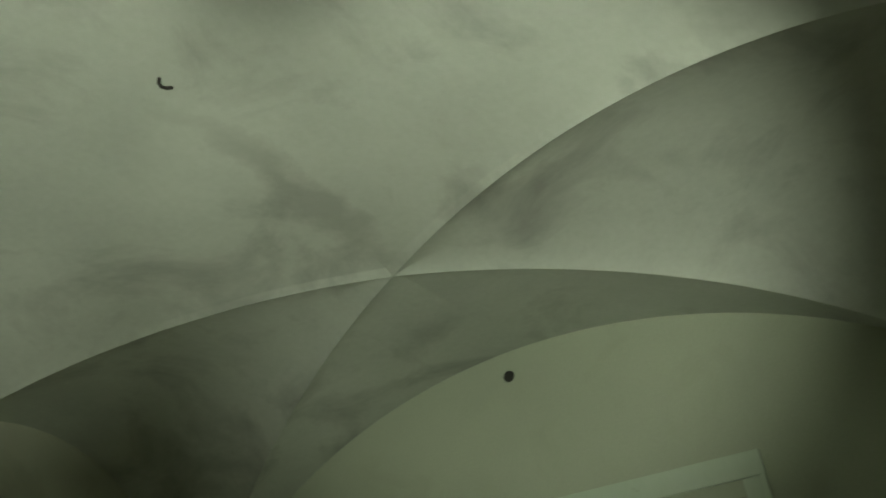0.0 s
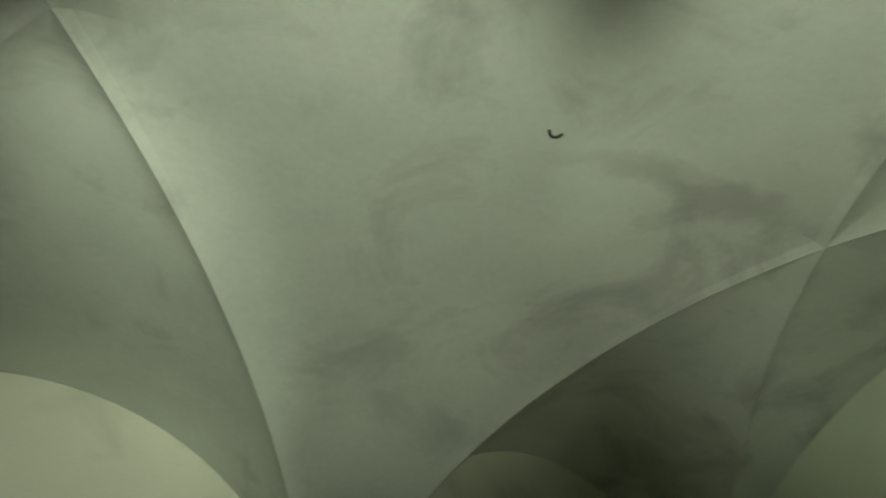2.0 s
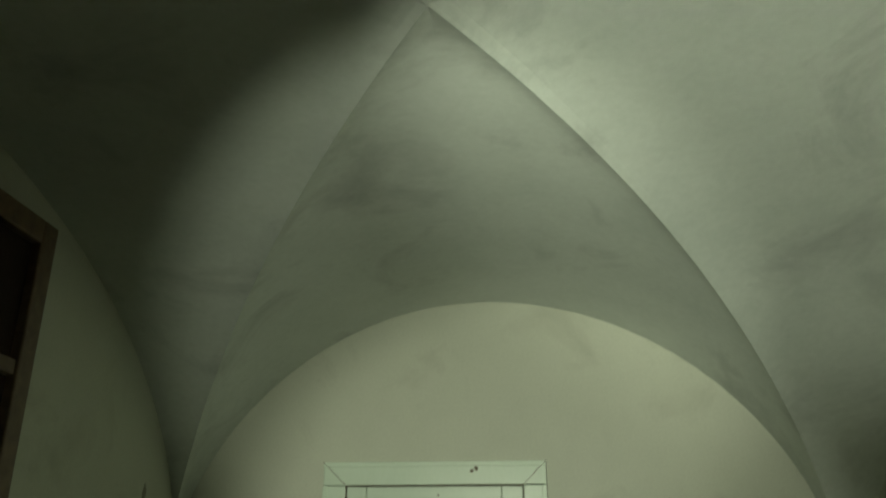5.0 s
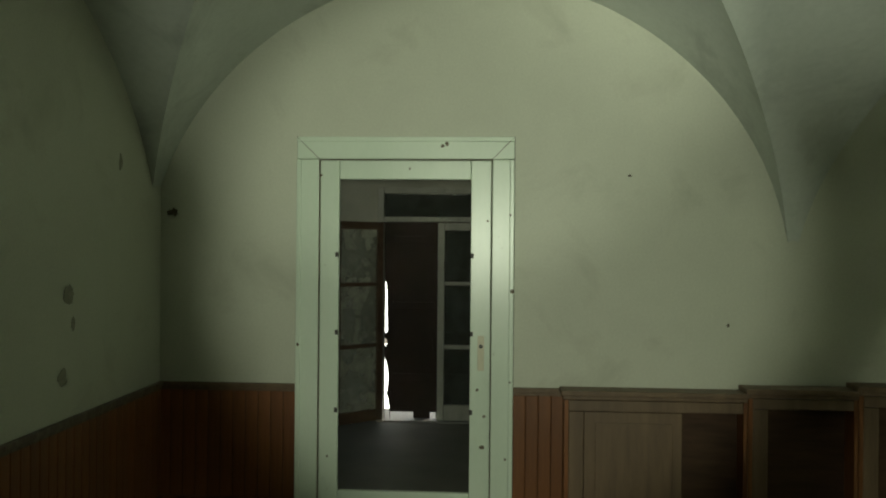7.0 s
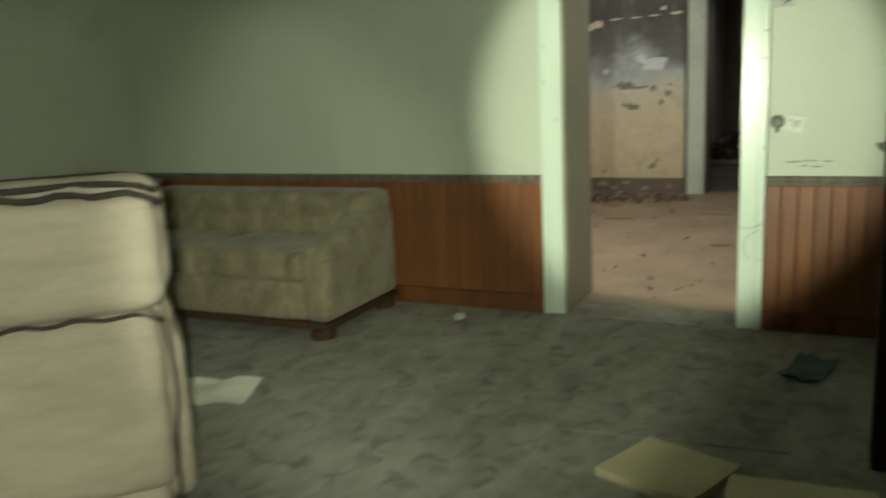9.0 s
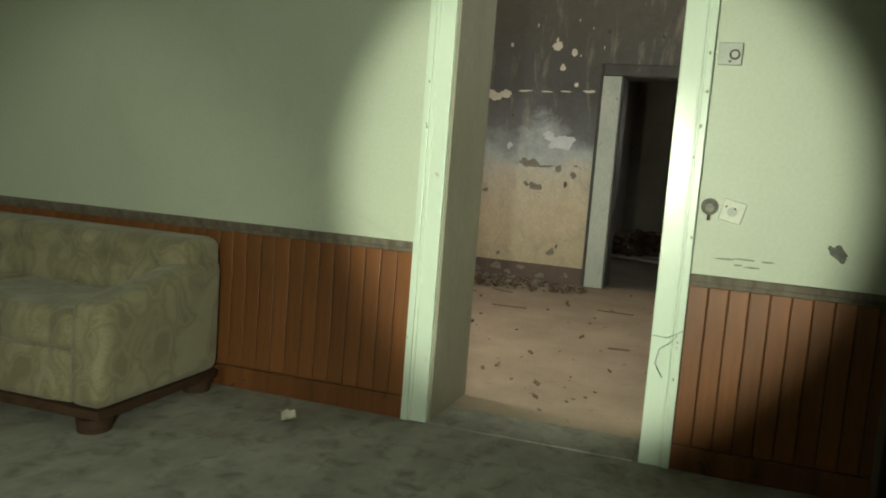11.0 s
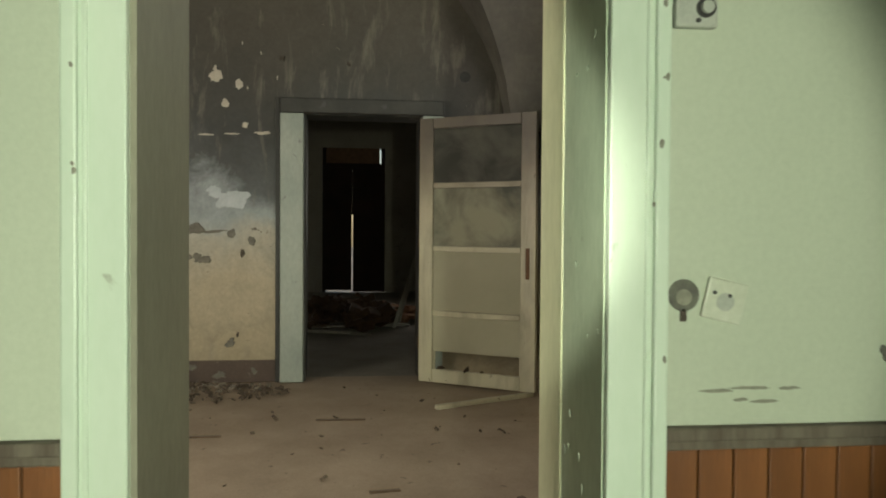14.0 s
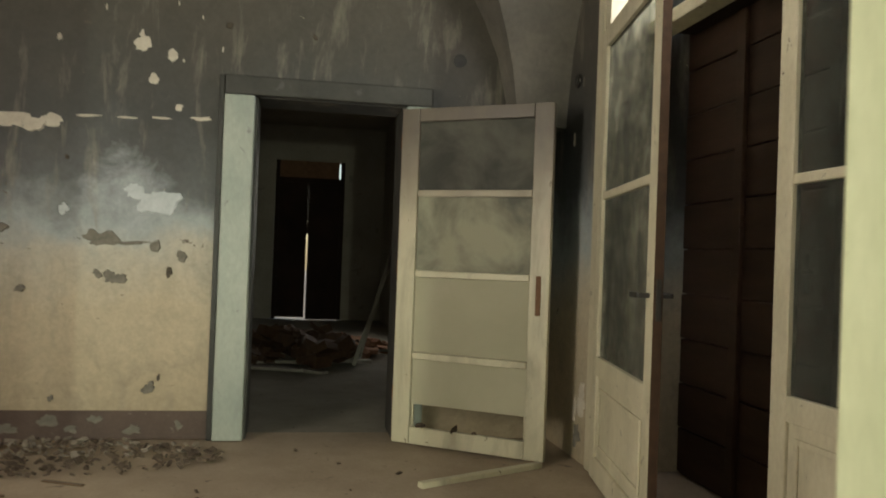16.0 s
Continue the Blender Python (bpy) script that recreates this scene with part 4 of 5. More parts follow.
# fittings and scars on the east wall


def wall_switch():
    s = thing("wall_switch", Matrix.Translation((XE, -4.047, 1.590)) @ ON_EAST, "square grey old wall switch with a round knob", "switch")
    part("plate", boxes((-0.043, 0.043, -0.041, 0.041, 0.001, 0.022), bevel=0.005), GREY_PLATE, s)
    bm = bmesh.new()
    rod(bm, (0.016, -0.004, 0.022), (0.016, -0.004, 0.030), 0.019, 24)
    part("ring", bm, BLACK, s)
    bm = bmesh.new()
    rod(bm, (0.016, -0.004, 0.030), (0.016, -0.004, 0.038), 0.012, 20)
    part("knob", bm, GREY_PLATE, s)
    bm = bmesh.new()
    rod(bm, (0.002, -0.028, 0.022), (0.002, -0.028, 0.026), 0.005, 12)
    part("screw", bm, BLACK, s)
    part("cable", boxes((-0.066, -0.043, 0.004, 0.012, 0.001, 0.009), bevel=0.002), TRIM, s)


def wall_socket():
    s = thing("wall_socket", Matrix.Translation((XE, -4.117, 1.015)) @ ON_EAST @ pose(0, 0, 0, 0, 0, -13), "pale square socket plate hanging crooked", "socket")
    part("plate", boxes((-0.042, 0.042, -0.041, 0.041, 0.001, 0.012), bevel=0.004), PLATE_W, s)
    bm = bmesh.new()
    rod(bm, (0, -0.002, 0.012), (0, -0.002, 0.014), 0.018, 24)
    part("insert", bm, GREY_PLATE, s)
    for x in (-0.026, 0.006):
        bm = bmesh.new()
        rod(bm, (x, 0.012, 0.012), (x, 0.012, 0.0155), 0.004, 10)
        part("pin_hole", bm, BLACK, s)


PLATE_W = surface("old_white_plastic", (0.50, 0.53, 0.42), (0.56, 0.59, 0.48), 8, 80, 0.4, 0.1)
wall_switch()
wall_socket()


def scar(name, m, r, mat, label, stretch=1.0, seed=1, thick=0.002, rough=0.35):
    ob = solid(name, blotch(random.Random(seed), r, thick, stretch, 26, rough * 1.5), mat, label, "wall damage", kind="structure")
    ob.matrix_basis = m
    return ob


def hole_box():
    h = thing("cable_box", Matrix.Translation((XE, -4.035, 1.026)) @ ON_EAST, "round empty cable box broken into the plaster", "cable box")
    bm = bmesh.new()
    rod(bm, (0, 0, 0.0), (0, 0, 0.003), 0.032, 24)
    part("rim", bm, SOCKET_DARK, h)
    bm = bmesh.new()
    rod(bm, (0, -0.004, 0.003), (0, -0.004, 0.005), 0.016, 20)
    part("core", bm, SCUFF, h)
    part("crack", boxes((-0.007, 0.007, -0.052, -0.026, 0.0, 0.003), bevel=0.001), HOLE, h)


hole_box()
scar("plaster_scar", Matrix.Translation((XE, -4.487, 0.898)) @ ON_EAST @ pose(0, 0, 0, 0, 0, -40), 0.022, SOCKET_DARK, "dark gouge in the painted plaster", 1.7, 4)
for _k, (_y, _z, _w) in enumerate(((-4.12, 0.835, 0.05), (-4.19, 0.84, 0.055), (-4.26, 0.838, 0.03), (-4.16, 0.815, 0.02), (-4.21, 0.812, 0.04))):
    scar("paint_scratch", Matrix.Translation((XE, _y, _z)) @ ON_EAST, 0.0035, SCUFF, "thin scratch in the wall paint", _w / 0.005, _k + 20, 0.0015)
for _k, (_x, _z, _r) in enumerate(((2.726, 1.984, 0.009), (3.283, 1.137, 0.009), (0.071, 1.756, 0.026))):
    scar("nail_hole", Matrix.Translation((_x, 0, _z)) @ ON_NORTH, _r, HOLE, "small dark nail hole in the plaster", 1.0, _k + 40)
for _k, (_y, _z, _r, _s) in enumerate(((-0.53, 2.0, 0.035, 0.7), (-1.05, 1.35, 0.05, 0.8), (-1.12, 0.95, 0.04, 0.9), (-1.02, 1.2, 0.03, 0.6))):
    scar("plaster_scar", Matrix.Translation((0, _y, _z)) @ ON_WEST, _r, SCUFF, "ragged hole knocked in the plaster", _s, _k + 60)
bm_dot = bmesh.new()
rod(bm_dot, (XE - 0.004, -2.674, 3.128), (XE + 0.01, -2.674, 3.128), 0.037, 24)
solid("pipe_hole", bm_dot, BLACK, "round black stovepipe hole high in the wall", "pipe hole", kind="structure")
solid("ceiling_hook", wire("hook", [(3.47, -2.93, 3.195), (3.47, -2.93, 3.165), (3.482, -2.932, 3.155), (3.502, -2.935, 3.162), (3.52, -2.938, 3.178)], 0.007, IRON), IRON, "small rusty hook in the crown of the vault", "hook")
wire_loop = thing("loose_cable", pose(XE - 0.045, -3.93, 0.0), "thin dark loose cable across the door casing", "cable")
wire("strand", [(-0.002, 0.05, 0.52), (-0.005, 0.0, 0.515), (-0.004, -0.03, 0.53), (-0.012, -0.06, 0.55), (-0.01, -0.075, 0.53)], 0.0013, SOCKET_DARK, wire_loop)
wire("strand", [(-0.004, -0.04, 0.53), (-0.008, -0.02, 0.50), (-0.006, 0.02, 0.47), (-0.006, 0.03, 0.41), (-0.005, 0.0, 0.36)], 0.0013, SOCKET_DARK, wire_loop)


def upright_post():
    b = thing("wooden_post", pose(5.0, -4.455, 0, 0, 0, 4), "dark upright wooden post with a side painted pale as lit", "post")
    part("shaft", boxes((-0.03, 0.03, -0.030, 0.026, 0.0, 1.60), bevel=0.005), SHUTTER, b)
    # Lit side face as a paler strip, ending low where the torch pool stops.
    part("edge_strip", boxes((-0.028, 0.028, 0.0265, 0.032, 0.92, 1.60), bevel=0.002), CABWOOD, b, "paler edge, torchlight put into its colour")


upright_post()


# window high in the west wall
def west_window():
    w = thing("window_1", Matrix.Translation((0, -2.40, 1.95)) @ ON_WEST, "dark framed old window in the shadowed wall", "window", kind="structure")
    for a in ((-0.65, -0.55, -1.0, 1.0), (0.55, 0.65, -1.0, 1.0), (-0.549, 0.549, 0.9, 1.0), (-0.549, 0.549, -1.0, -0.9)):
        part("frame", boxes((a[0], a[1], a[2], a[3], 0.002, 0.05), bevel=0.008), CABWOOD, w)
    part("transom_bar", boxes((-0.548, 0.548, 0.36, 0.42, 0.002, 0.04), bevel=0.006), CABWOOD, w)
    part("mullion", boxes((-0.03, 0.03, -0.898, 0.358, 0.002, 0.04), bevel=0.006), CABWOOD, w)
    for a in ((-0.547, -0.032, -0.898, 0.358), (0.032, 0.547, -0.898, 0.358), (-0.547, 0.547, 0.422, 0.898)):
        part("shutter_panel", boxes((a[0], a[1], a[2], a[3], 0.002, 0.012)), SHUTTER, w)


west_window()

# ---- north room: french window with shutters ----


def french_window():
    w = thing("window_2", pose(0, NB, 0), "weathered french window with dark shutters, daylight leaking at its foot", "window", kind="structure")
    for a in ((0.93, 0.985, 0.0, 2.10), (2.365, 2.42, 0.0, 2.10)):
        part("frame", boxes((a[0], a[1], -0.05, 0.05, a[2], a[3]), bevel=0.004), GREYWOOD, w)
    part("frame", boxes((0.986, 2.364, -0.05, 0.05, 2.05, 2.10), bevel=0.004), GREYWOOD, w)
    part("transom_bar", boxes((0.986, 2.364, -0.055, 0.05, 1.795, 1.84), bevel=0.004), GREYWOOD, w)
    part("transom_pane", boxes((0.987, 2.363, -0.01, -0.005, 1.842, 2.048)), DARK_GLASS, w)
    part("transom_board", boxes((0.987, 2.363, 0.03, 0.05, 1.842, 2.048)), SHUTTER, w)
    # the casement that stands open into the room
    leaf = part("casement", boxes((0.0, 0.06, -0.02, 0.02, 0.03, 1.79), (0.44, 0.50, -0.02, 0.02, 0.03, 1.79), (0.062, 0.438, -0.02, 0.02, 0.03, 0.13), (0.062, 0.438, -0.02, 0.02, 1.72, 1.79), (0.062, 0.438, -0.018, 0.018, 0.68, 0.715), (0.062, 0.438, -0.018, 0.018, 1.22, 1.255), bevel=0.004), DARKWOOD, w, "dark casement standing open")
    leaf.matrix_basis = pose(0.975, -0.06, 0, 0, 0, 222)
    for a, b in ((0.132, 0.678), (0.717, 1.218), (1.257, 1.718)):
        part("pane", boxes((0.064, 0.436, -0.003, 0.002, a, b)), DUSTY, leaf, "dirty cracked pane")
    # the shut casement
    leaf = part("casement", boxes((1.47, 1.53, -0.03, 0.012, 0.02, 1.79), (1.86, 1.92, -0.03, 0.012, 0.02, 1.79), (1.532, 1.858, -0.03, 0.012, 0.02, 0.16), (1.532, 1.858, -0.03, 0.012, 1.72, 1.79), (1.532, 1.858, -0.028, 0.010, 0.66, 0.695), (1.532, 1.858, -0.028, 0.010, 1.23, 1.262), bevel=0.004), GREYWOOD, w, "grey weathered casement, shut")
    for a, b in ((0.162, 0.658), (0.697, 1.228), (1.264, 1.718)):
        part("pane", boxes((1.534, 1.856, -0.008, -0.003, a, b)), DARK_GLASS, leaf)
    # the shutters outside
    for x0, x1, z0 in ((1.037, 1.455, 0.070), (1.4555, 2.36, 0.012)):
        sh = part("shutter", boxes((x0, x1, 0.09, 0.125, z0, 1.86)), SHUTTER, w, "dark brown plank shutter")
        for z in (0.35, 1.0, 1.6):
            part("batten", boxes((x0 + 0.02, x1 - 0.02, 0.07, 0.089, z, z + 0.07), bevel=0.004), SHUTTER, sh)
    worn = ((0.0, 0.034), (0.10, 0.030), (0.20, 0.018), (0.225, 0.004), (0.26, 0.012), (0.36, 0.021), (0.44, 0.016), (0.53, 0.003), (0.56, 0.0), (0.66, 0.0), (0.68, 0.009), (0.72, 0.007), (0.74, 0.0), (0.78, 0.0), (0.80, 0.011), (0.86, 0.013), (0.95, 0.006), (1.0, 0.010), (1.08, 0.005), (1.15, 0.008), (1.24, 0.001), (1.26, 0.0), (2.09, 0.0))
    bm = bmesh.new()
    for (za, ga), (zb, gb) in zip(worn, worn[1:]):
        vs = [bm.verts.new((x, y, z)) for y in (0.10, 0.12) for x, z in ((0.985 + (1.2 * ga + 0.008 if ga else 0), za), (1.036, za), (1.036, zb), (0.985 + (1.2 * gb + 0.008 if gb else 0), zb))]
        for f in ((0, 1, 2, 3), (7, 6, 5, 4), (0, 4, 5, 1), (1, 5, 6, 2), (2, 6, 7, 3), (3, 7, 4, 0)):
            bm.faces.new([vs[k] for k in f])
    part("worn_edge", bm, SHUTTER, w, "rotted edge of the shutter")
    part("worn_edge", boxes((0.90, 0.9845, 0.055, 0.12, 0.0, 2.09)), SHUTTER, w)
    part("foot_board", boxes((1.25, 1.40, 0.095, 0.12, 0.012, 0.069)), SHUTTER, w)
    part("sill", boxes((0.986, 2.364, -0.03, 0.34, -0.02, 0.010), bevel=0.003), FLOOR_N, w)


GREYWOOD = surface("weathered_grey_paint", (0.22, 0.20, 0.17), (0.32, 0.295, 0.25), 4, 60, 0.6, 0.3, (4, 4, 0.7), spots=(0.12, 0.10, 0.08), amount=0.66)
french_window()

# ---- sooted room: doorway and open half-glazed door ----


def hall_doorway():
    d = thing("hall_doorway_casing", pose(0, 0, 0), "smoke stained blue-grey door casing with a thick edge", "door frame", kind="structure")
    part("casing", boxes((XB1 - 0.07, XB1 - 0.001, -3.06, -2.885, 0, 2.03), bevel=0.008), CASING, d)
    part("casing", boxes((XB1 - 0.07, XB1 - 0.001, -4.12, -3.962, 0, 2.03), bevel=0.008), CASING, d)
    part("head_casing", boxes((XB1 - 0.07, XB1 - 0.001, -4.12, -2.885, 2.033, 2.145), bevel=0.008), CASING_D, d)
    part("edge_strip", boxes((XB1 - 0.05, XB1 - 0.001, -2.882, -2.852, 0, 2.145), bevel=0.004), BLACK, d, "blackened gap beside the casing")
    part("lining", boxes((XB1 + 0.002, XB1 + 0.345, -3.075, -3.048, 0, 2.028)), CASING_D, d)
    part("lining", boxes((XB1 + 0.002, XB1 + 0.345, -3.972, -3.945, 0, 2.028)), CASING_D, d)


CASING = surface("blue_grey_casing_paint", (0.29, 0.335, 0.30), (0.41, 0.445, 0.39), 2.5, 50, 0.42, 0.1, (1, 1, 0.5), spots=(0.22, 0.23, 0.21), amount=0.64)
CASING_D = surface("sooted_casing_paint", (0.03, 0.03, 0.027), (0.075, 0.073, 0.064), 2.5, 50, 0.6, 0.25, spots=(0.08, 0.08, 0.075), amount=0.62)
hall_doorway()


def door_paint():
    """Cream gloss, browned by smoke towards the head of the leaf."""
    mat, nt, p = tree("smoked_cream_door_paint")
    tc = nt.nodes.new("ShaderNodeTexCoord")
    sep = nt.nodes.new("ShaderNodeSeparateXYZ")
    nt.links.new(tc.outputs["Object"], sep.inputs[0])
    n = noise_at(nt, 3.0, 5.0, 0.6)
    add = nt.nodes.new("ShaderNodeMath")
    add.operation = "MULTIPLY_ADD"
    nt.links.new(n, add.inputs[0])
    add.inputs[1].default_value = 0.35
    nt.links.new(sep.outputs["Z"], add.inputs[2])
    half = nt.nodes.new("ShaderNodeMath")
    half.operation = "MULTIPLY"
    half.inputs[1].default_value = 0.46
    nt.links.new(add.outputs[0], half.inputs[0])
    col = ramp(nt, half.outputs[0], [(0.0, (0.52, 0.49, 0.35)), (0.55, (0.58, 0.545, 0.40)), (0.68, (0.50, 0.45, 0.33)), (0.82, (0.24, 0.205, 0.155)), (0.93, (0.12, 0.10, 0.08))])
    chips = noise_at(nt, 14, 6, 0.72, None, 0.5)
    col = mix(nt, ramp(nt, chips, [(0.655, (0, 0, 0)), (0.675, (1, 1, 1))]), col, (0.12, 0.09, 0.06))
    grime = noise_at(nt, 4.0, 5, 0.65, (1, 1, 0.3), 0.4)
    col = mix(nt, ramp(nt, grime, [(0.48, (0, 0, 0)), (0.72, (0.6, 0.6, 0.6))]), col, (0.18, 0.15, 0.10))
    nt.links.new(col, p.inputs["Base Color"])
    p.inputs["Roughness"].default_value = 0.45
    bump(nt, p, noise_at(nt, 50, 3, 0.6), 0.15, 0.004)
    return mat


DOOR_PAINT = door_paint()


def frosted(name, low, high, blotches):
    """Old obscured glass, its dirt and smoke in soft patches."""
    mat, nt, p = tree(name)
    n = noise_at(nt, blotches, 5.0, 0.6, None, 0.4)
    col = ramp(nt, n, [(0.38, low), (0.62, high)])
    nt.links.new(col, p.inputs["Base Color"])
    p.inputs["Roughness"].default_value = 0.5
    p.inputs["Specular IOR Level"].default_value = 0.12
    p.inputs["Transmission Weight"].default_value = 0.1
    return mat


PANE_CLEAN = frosted("obscured_glass", (0.40, 0.38, 0.27), (0.46, 0.44, 0.32), 1.5)
PANE_SMOKED = frosted("smoked_glass", (0.055, 0.055, 0.047), (0.12, 0.117, 0.096), 3.0)
PANE_HALF = frosted("half_smoked_glass", (0.12, 0.12, 0.10), (0.38, 0.37, 0.27), 2.2)


def hall_door():
    hx, hy, ex, ey = 11.105, -3.94, 10.56, -4.715
    w, h = math.hypot(ex - hx, ey - hy), 1.985
    d = thing("door_2", pose(hx, hy, 0.012, 0, 0, math.degrees(math.atan2(ey - hy, ex - hx))), "cream half-glazed door standing open, smoke stained at its head", "door", kind="structure")
    st = 0.115
    rails = ((0.0, 0.10), (0.50, 0.54), (0.985, 1.025), (1.46, 1.50), (1.905, h))
    leaf = part("leaf", boxes((0.0, st, -0.02, 0.02, 0, h), (w - st, w, -0.02, 0.02, 0, h), *((st + 0.002, w - st - 0.002, -0.018, 0.018, a, b) for a, b in rails), bevel=0.005), DOOR_PAINT, d)
    for k, (a, b, mat) in enumerate(((0.235, 0.498, PANE_CLEAN), (0.542, 0.983, PANE_CLEAN), (1.027, 1.458, PANE_HALF), (1.502, 1.903, PANE_SMOKED))):
        part("pane", boxes((st + 0.003, w - st - 0.003, -0.004, 0.001, a, b)), mat, leaf, ("broken obscured pane", "obscured pane", "half smoked pane", "smoke blackened pane")[k])
    part("bead", boxes((st + 0.003, st + 0.014, 0.004, 0.017, 0.102, 1.9), (w - st - 0.014, w - st - 0.003, 0.004, 0.017, 0.102, 1.9)), DOOR_PAINT, leaf)
    part("lock_plate", boxes((w - 0.075, w - 0.045, -0.026, -0.0205, 0.80, 1.02), bevel=0.002), RUST, leaf, "rusty brown lock plate")
    part("lock_plate", boxes((w - 0.075, w - 0.045, 0.0205, 0.026, 0.80, 1.02), bevel=0.002), RUST, leaf, "rusty brown lock plate")
    for z in (0.25, 1.0, 1.75):
        bm = bmesh.new()
        rod(bm, (-0.004, 0.0, z), (-0.004, 0.0, z + 0.08), 0.010)
        part("hinge", bm, RUST, d)
    rng = random.Random(21)
    for k in range(4):
        t = part("glass_shard", blotch(rng, 0.012 + 0.012 * rng.random(), 0.003, 1.5, 7, 0.5), DEBRIS, leaf)
        t.matrix_basis = Matrix.Translation((st + 0.04 + (w - 2 * st - 0.08) * rng.random(), -0.001, 0.104)) @ pose(0, 0, 0, 80 + 20 * rng.random(), 0, 180 * rng.random())


RUST = surface("rusty_iron", (0.14, 0.075, 0.04), (0.22, 0.12, 0.065), 12, 90, 0.75, 0.4, metal=0.3)
hall_door()

for _k, (_x, _y, _t, _l) in enumerate(((14.3, -3.2, 55, 1.1), (14.6, -3.5, 100, 1.3), (13.9, -3.0, 70, 0.9), (15.2, -3.9, 95, 1.2))):
    solid("fallen_board", boxes((-_l / 2, _l / 2, -0.05, 0.05, 0.0, 0.025), bevel=0.004), GREYWOOD, "grey board fallen across the hall floor", "board", "fallen boards").matrix_basis = pose(_x, _y, -0.008 + 0.026 * _k, 0, 0, _t)

# skirting and scars of the sooted wall
SKIRT = surface("dark_red_brown_skirting", (0.08, 0.055, 0.045), (0.12, 0.085, 0.068), 4, 60, 0.7, 0.3, spots=(0.2, 0.17, 0.14), amount=0.66)
solid("baseboard_sooted_room", boxes((XB1 - 0.012, XB1 - 0.001, -2.85, YB1, 0, 0.165), bevel=0.003), SKIRT, "dark chipped painted skirting", "baseboard", kind="structure")
SCAR_GREY = surface("grey_scraped_plaster", (0.15, 0.14, 0.12), (0.24, 0.225, 0.185), 14, 90, 0.95, 0.5)
FLAKE = surface("bared_white_plaster", (0.55, 0.50, 0.42), (0.66, 0.61, 0.52), 10, 80, 0.9, 0.4)
# Pale blue blotches that paint the gloss reflection onto the wall.
SHEEN = surface("painted_blue_sheen", (0.48, 0.53, 0.55), (0.58, 0.62, 0.64), 9, 60, 0.6, 0.3)
for _k, (_y, _z, _r, _s, _m) in enumerate((
        (-2.403, 2.334, 0.045, 1.0, FLAKE), (-2.561, 2.235, 0.030, 1.0, FLAKE), (-2.478, 2.099, 0.026, 1.3, FLAKE), (-2.62, 1.95, 0.02, 1.0, FLAKE),
        (-1.72, 1.80, 0.045, 2.6, FLAKE), (-1.90, 1.83, 0.03, 2.2, FLAKE), (-2.12, 1.86, 0.008, 9, FLAKE), (-2.35, 1.865, 0.006, 9, FLAKE), (-2.55, 1.87, 0.006, 8, FLAKE), (-2.75, 1.885, 0.012, 4.5, FLAKE),
        (-2.50, 1.40, 0.075, 1.25, SHEEN), (-2.37, 1.43, 0.040, 1.3, SHEEN), (-2.60, 1.36, 0.035, 0.8, SHEEN), (-2.02, 1.31, 0.03, 0.9, SHEEN),
        (-2.20, 1.145, 0.048, 1.5, SCAR_GREY), (-2.36, 1.135, 0.011, 9, SCAR_GREY), (-2.53, 1.135, 0.034, 0.8, SCAR_GREY), (-2.60, 0.97, 0.034, 0.45, HOLE), (-2.30, 0.93, 0.038, 1.5, SCAR_GREY), (-2.20, 0.95, 0.020, 1.2, SCAR_GREY), (-2.66, 1.06, 0.028, 1.0, SCAR_GREY),
        (-2.52, 0.30, 0.030, 1.2, SCAR_GREY), (-2.57, 0.36, 0.018, 0.5, HOLE), (-1.98, 0.23, 0.022, 0.6, SCAR_GREY), (-1.80, 0.86, 0.02, 1.4, SCAR_GREY), (-1.62, 1.20, 0.03, 1.8, SCAR_GREY),
        (-2.02, 1.62, 0.012, 1.0, HOLE), (-2.9, 2.45, 0.02, 1.0, HOLE), (-1.95, 2.30, 0.02, 0.6, FLAKE), (-2.86, 2.30, 0.012, 0.5, FLAKE), (-2.60, 2.55, 0.010, 0.4, FLAKE), (-2.74, 2.48, 0.012, 0.35, FLAKE), (-2.2, 2.5, 0.012, 0.4, FLAKE), (-2.64, 2.22, 0.010, 0.5, FLAKE), (-1.80, 1.78, 0.03, 2.0, FLAKE), (-3.4, 2.42, 0.014, 1.0, HOLE))):
    scar("flake_or_sheen" if _m is not HOLE else "plaster_scar", Matrix.Translation((XB1, _y, _z)) @ ON_EAST, _r, _m, "flaked patch, scar or painted sheen on the smoke stained wall", _s, 100 + _k, 0.002 + 0.0004 * _k, 0.45)
bm_dot = bmesh.new()
rod(bm_dot, (XB1 - 0.006, -4.29, 2.345), (XB1 + 0.01, -4.29, 2.345), 0.042, 24)
solid("pipe_hole", bm_dot, BLACK, "round black flue hole in the sooted wall", "pipe hole", kind="structure")
for _k, (_y, _z, _r, _s, _m) in enumerate(((-1.95, 0.10, 0.035, 1.4, SCAR_GREY), (-2.10, 0.06, 0.028, 1.0, SCAR_GREY), (-2.24, 0.12, 0.025, 1.3, SCAR_GREY), (-2.45, 0.05, 0.03, 1.2, SCAR_GREY), (-1.75, 0.05, 0.03, 1.5, SCAR_GREY), (-2.70, 0.08, 0.022, 0.9, SCAR_GREY), (-1.5, 0.09, 0.03, 1.2, FLAKE))):
    scar("skirting_chip", Matrix.Translation((XB1 - 0.0125, _y, _z)) @ ON_EAST, _r, _m, "chip broken out of the painted skirting", _s, 200 + _k, 0.003, 0.5)
ON_SOUTH = Matrix(((-1, 0, 0, 0), (0, 0, 1, 0), (0, 1, 0, 0), (0, 0, 0, 1)))   # on a wall that faces north
